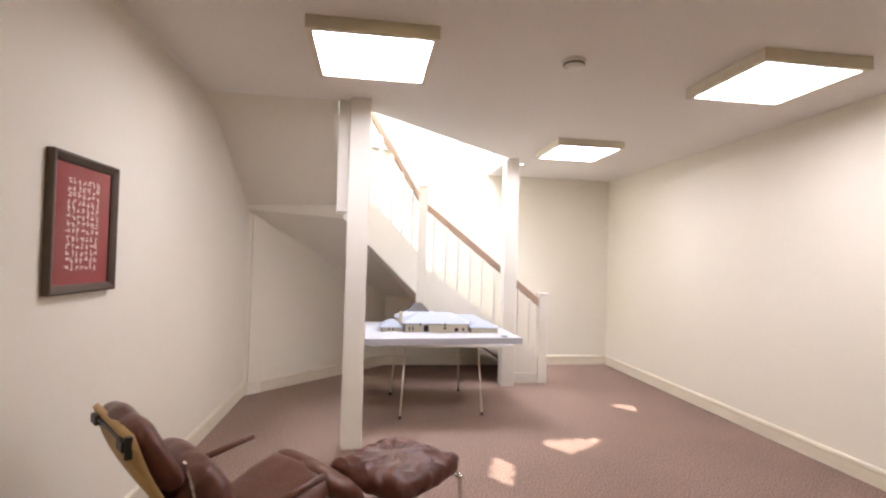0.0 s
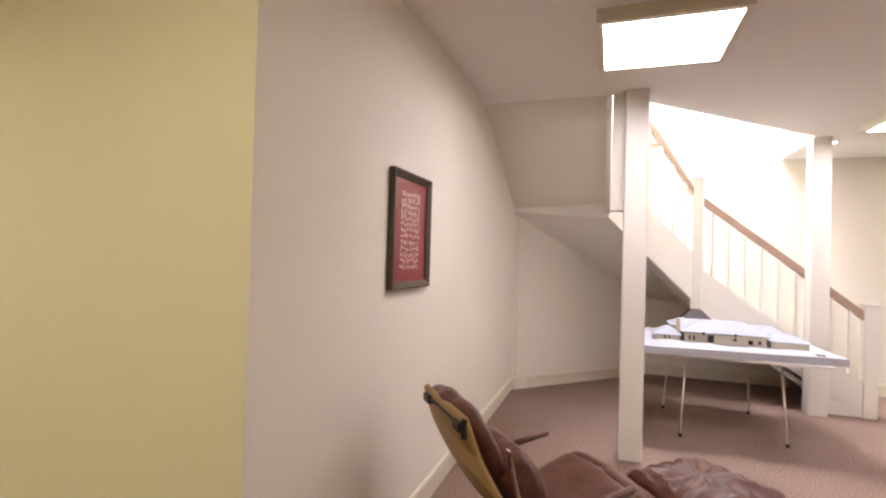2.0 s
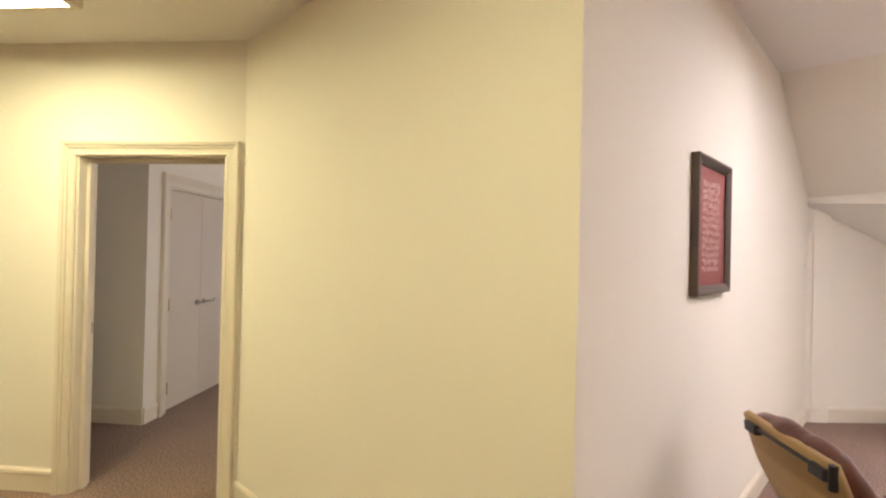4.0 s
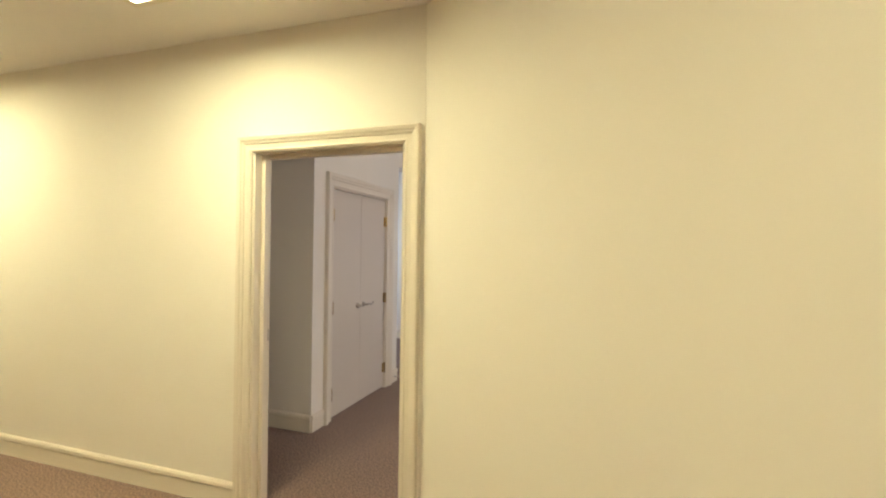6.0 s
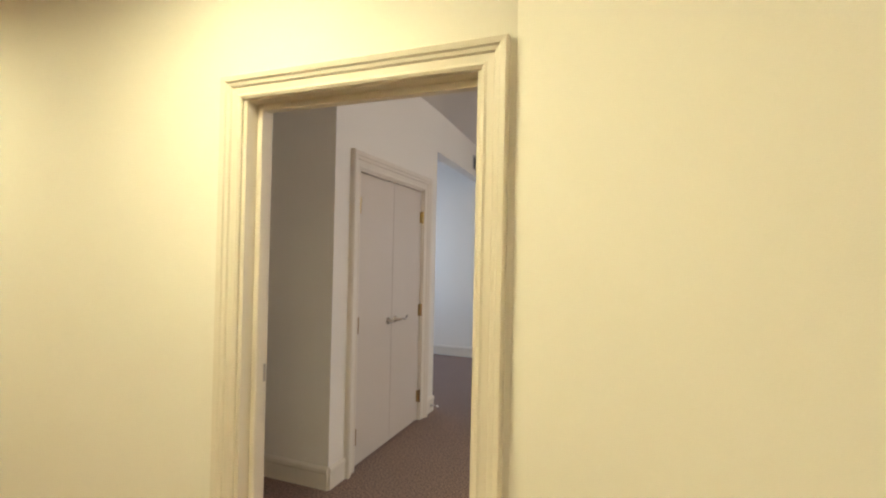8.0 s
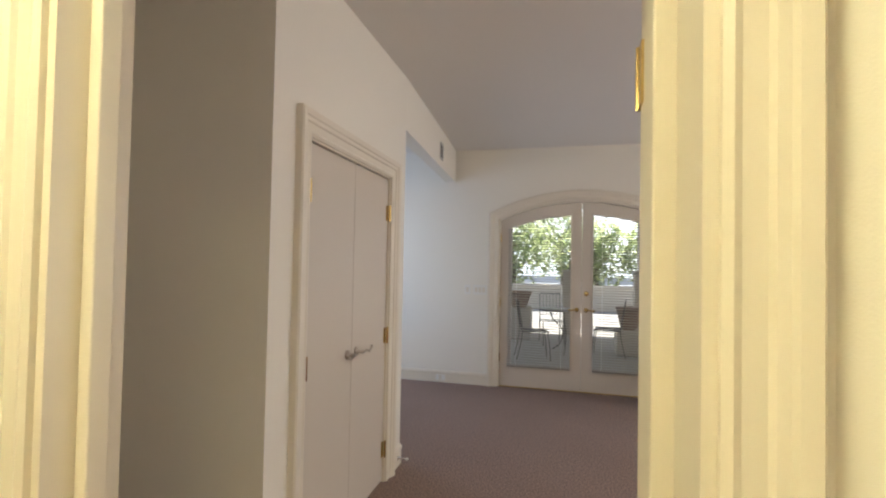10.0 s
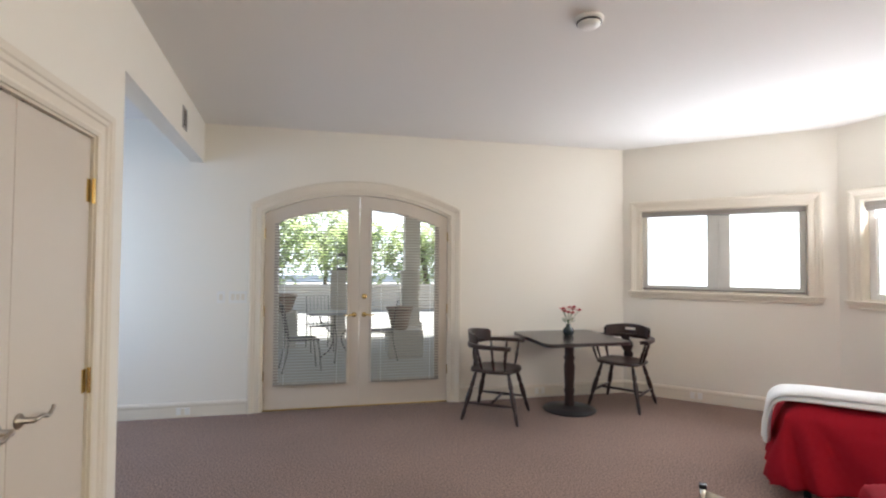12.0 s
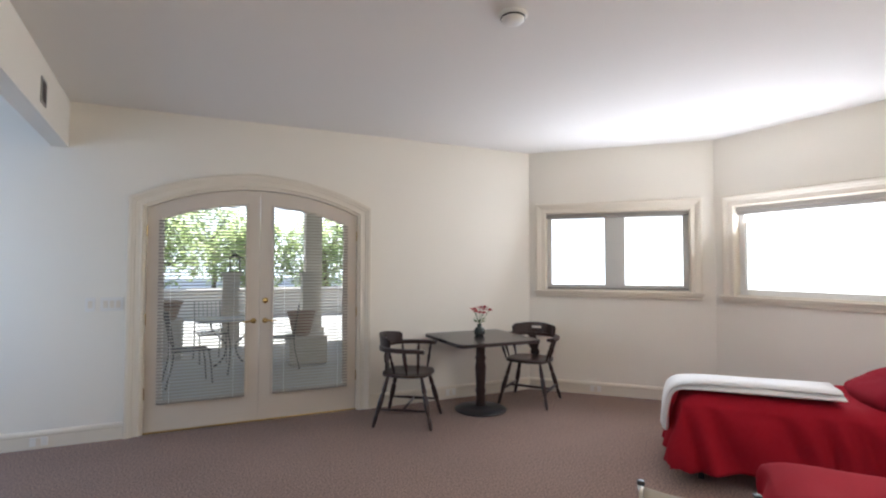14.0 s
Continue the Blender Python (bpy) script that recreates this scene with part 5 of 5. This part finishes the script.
# ---- patio and garden ----
bm = bmesh.new()
slab(bm, [(-60, 5.674), (60, 5.674), (60, 120), (-60, 120)], -0.12, -0.02)
tagged(finish("ground", bm, M_PAVE), "pale concrete patio ground outside", "ground", kind="structure")
# porch roof, sized to shade the patio and stretched to keep sun off the bay
bm = bmesh.new()
slab(bm, [(-6, 5.68), (2.8, 5.68), (4.5, 4.4), (4.6, 2.4), (7, 2.4), (7, 12.6), (-6, 12.6)], 3.1, 3.3)
tagged(finish("porch_shade_roof", bm, M_STUCCO), "plain stucco porch roof, extended over the bay to block sun", "roof", kind="structure")
for x in (-3.2, 0.0, 3.2):
    p = thing("porch_column", pose(x + 1.15, 11.2, -0.02), "square stucco porch column", "column", "porch columns")
    part("shaft", boxes((-0.17, 0.17, -0.17, 0.17, 0, 3.12), bevel=0.015), M_STUCCO, p)
    part("plinth", boxes((-0.22, 0.22, -0.22, 0.22, 0, 0.2), bevel=0.015), M_STUCCO, p)
wl = thing("garden_wall", pose(0, 16, -0.02), "sunlit stucco garden wall with coping", "wall")
part("wall_body", boxes((-14, 14, -0.15, 0.15, 0, 0.75), bevel=0.01), M_STUCCO, wl)
part("coping", boxes((-14, 14, -0.2, 0.2, 0.75, 0.82), bevel=0.01), M_STUCCO, wl)


def iron_chair(m):
    c = thing("patio_chair", m, "thin black wrought-iron patio chair", "chair", "patio chairs")
    bm = bmesh.new()
    for i in range(7):
        box(bm, -0.2, 0.2, -0.2 + i * 0.062, -0.175 + i * 0.062, 0.435, 0.443)
    box(bm, -0.21, -0.195, -0.21, 0.21, 0.43, 0.445)
    box(bm, 0.195, 0.21, -0.21, 0.21, 0.43, 0.445)
    part("seat", bm, M_BLACK, c)
    for x, y in ((0.19, 0.19), (0.19, -0.19)):
        bm = bmesh.new()
        tube(bm, smooth_line([(x, y, 0.435), (x + 0.03, y, 0.25), (x + 0.05, y, 0.0)], 5), 0.009, 6)
        part_smooth("leg", bm, M_BLACK, c)
    for y in (0.19, -0.19):
        bm = bmesh.new()
        tube(bm, smooth_line([(-0.28, y, 0.0), (-0.2, y, 0.43), (-0.27, y, 0.92)], 6), 0.009, 6)
        part_smooth("back_post", bm, M_BLACK, c)
    bm = bmesh.new()
    rod(bm, (-0.27, -0.19, 0.92), (-0.27, 0.19, 0.92), 0.009, seg=6)
    rod(bm, (-0.215, -0.19, 0.52), (-0.215, 0.19, 0.52), 0.007, seg=6)
    part_smooth("back_rail", bm, M_BLACK, c)
    for i in range(5):
        bm = bmesh.new()
        y = -0.126 + i * 0.063
        rod(bm, (-0.215, y, 0.52), (-0.27, y, 0.92), 0.005, seg=6)
        part_smooth("back_bar", bm, M_BLACK, c)
    return c


ic = iron_chair(pose(-1.0, 7.5, -0.02, 0, 0, 12))
copy_thing(ic, pose(-0.78, 9.05, -0.02, 0, 0, -78))
copy_thing(ic, pose(0.16, 8.1, -0.02, 0, 0, 172))
pt = thing("patio_table", pose(-0.50, 8.2, -0.02), "round wrought-iron patio table with curved legs", "table")
part_smooth("tabletop", turned([(0.47, 0.715), (0.48, 0.722), (0.47, 0.73)], 36), M_BLACK, pt)
for i in range(3):
    t = i * 2.094 + 0.4
    c, s = math.cos(t), math.sin(t)
    bm = bmesh.new()
    tube(bm, smooth_line([(0.36 * c, 0.36 * s, 0.71), (0.30 * c, 0.30 * s, 0.55), (0.08 * c, 0.08 * s, 0.36), (0.14 * c, 0.14 * s, 0.14), (0.32 * c, 0.32 * s, 0.0)], 7), 0.012, 6)
    part_smooth("leg", bm, M_BLACK, pt)


def planter(x, y, r, h, z=-0.02):
    p = thing("planter_pot", pose(x, y, z), "large weathered clay planter pot", "pot", "planter pots")
    part_smooth("pot", turned([(r * 0.55, 0), (r * 0.62, 0.03), (r * 0.9, h * 0.8), (r * 0.92, h * 0.86), (r, h * 0.88), (r, h), (r * 0.9, h), (r * 0.85, h * 0.9)], 24), M_TERRA, p)
    part("soil", turned([(r * 0.84, h * 0.89), (r * 0.84, h * 0.91)], 16), M_DARK, p)


pd = thing("pedestal_block", pose(0.58, 8.4, -0.02), "low stucco pedestal under a pot", "pedestal")
part("block", boxes((-0.28, 0.28, -0.28, 0.28, 0, 0.42), bevel=0.012), M_STUCCO, pd)
planter(0.51, 8.4, 0.22, 0.37, 0.4)
ledge = thing("pedestal_block", pose(-1.5, 9.6, -0.02), "low stucco pedestal under a pot", "pedestal")
part("block", boxes((-0.3, 0.3, -0.25, 0.25, 0, 0.62), bevel=0.012), M_STUCCO, ledge)
planter(-1.44, 9.55, 0.25, 0.3, 0.6)
for px, lit in ((-0.46, True), (0.97, False)):
    pier = thing("garden_pier", pose(px, 10.5, -0.02), "stucco garden pier with a flat cap", "pier", "garden piers")
    part("shaft", boxes((-0.15, 0.15, -0.15, 0.15, 0, 1.3), bevel=0.012), M_STUCCO, pier)
    part("cap", boxes((-0.18, 0.18, -0.18, 0.18, 1.3, 1.36), bevel=0.012), M_STUCCO, pier)
    if lit:
        lan = thing("garden_lantern", pose(px + 0.06, 10.5, 1.341), "small dark iron lantern on a garden pier", "lantern")
        part("base", boxes((-0.1, 0.1, -0.1, 0.1, 0, 0.03), bevel=0.004), M_BLACK, lan)
        for dx in (-0.085, 0.085):
            for dy in (-0.085, 0.085):
                part("bar", boxes((dx - 0.01, dx + 0.01, dy - 0.01, dy + 0.01, 0.03, 0.27)), M_BLACK, lan)
        part("roof", turned([(0.15, 0.27), (0.14, 0.285), (0.05, 0.34), (0.015, 0.37)], 4, pose(0, 0, 0, 0, 0, 45)), M_BLACK, lan)


def tree(x, y, h, r, seed):
    t = thing("tree", pose(x, y, -0.02), "leafy green garden tree", "tree", "garden trees")
    rg = random.Random(seed)
    bm = bmesh.new()
    tube(bm, smooth_line([(0, 0, 0), (0.08, 0.03, h * 0.3), (-0.05, 0.05, h * 0.65)], 5), 0.09, 8)
    for k in range(6):
        a = k * 1.05
        rod(bm, (0, 0.03, h * (0.35 + 0.05 * k)), (r * 0.6 * math.cos(a), r * 0.6 * math.sin(a), h * (0.55 + 0.06 * k)), 0.04, 0.012, 6)
    part("trunk", bm, M_BARK, t)
    vs, fs = [], []
    for k in range(3400):
        u = Vector((rg.gauss(0, 1), rg.gauss(0, 1), rg.gauss(0, 1))).normalized() * (rg.random() ** 0.4)
        p = Vector((u.x * r, u.y * r, h * 0.62 + u.z * h * 0.46))
        p += Vector((1, 1, 0.6)) * 0.35 * noise.noise(p * 1.1)
        d = Vector((rg.gauss(0, 1), rg.gauss(0, 1), rg.gauss(0, 0.6))).normalized() * rg.uniform(0.06, 0.14)
        s = d.cross(Vector((0.3, 0.2, 1))).normalized() * 0.055
        i = len(vs)
        vs += [p - d, p + s, p + d, p - s]
        fs.append((i, i + 1, i + 2, i + 3))
    me = bpy.data.meshes.new("crown")
    me.from_pydata(vs, [], fs)
    me.materials.append(M_FOLIAGE)
    o = new("crown", me)
    o.parent = t


for k, (x, y, h, r) in enumerate(((-2.6, 18, 3.3, 1.6), (0.4, 19, 3.0, 1.5), (-5.5, 20, 3.6, 1.9), (2.8, 18.5, 3.1, 1.5), (-0.9, 22, 4.2, 1.8))):
    tree(x, y, h, r, k + 11)
# glowing boxes added as blown-out distance beyond the bay and the garden
M_FAR = glow("backdrop_glow", (0.95, 0.98, 1.0), 0.55)
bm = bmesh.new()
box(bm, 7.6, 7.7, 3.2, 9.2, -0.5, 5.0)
tagged(finish("backdrop_1", bm, M_FAR), "plain glowing backdrop beyond the bay windows", "backdrop", kind="structure")
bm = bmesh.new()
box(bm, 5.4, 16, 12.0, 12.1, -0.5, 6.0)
tagged(finish("backdrop_2", bm, M_FAR), "plain glowing backdrop beyond the bay corner", "backdrop", kind="structure")
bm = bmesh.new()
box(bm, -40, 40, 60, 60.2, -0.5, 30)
tagged(finish("backdrop_3", bm, M_FAR), "plain glowing backdrop beyond the garden", "backdrop", kind="structure")
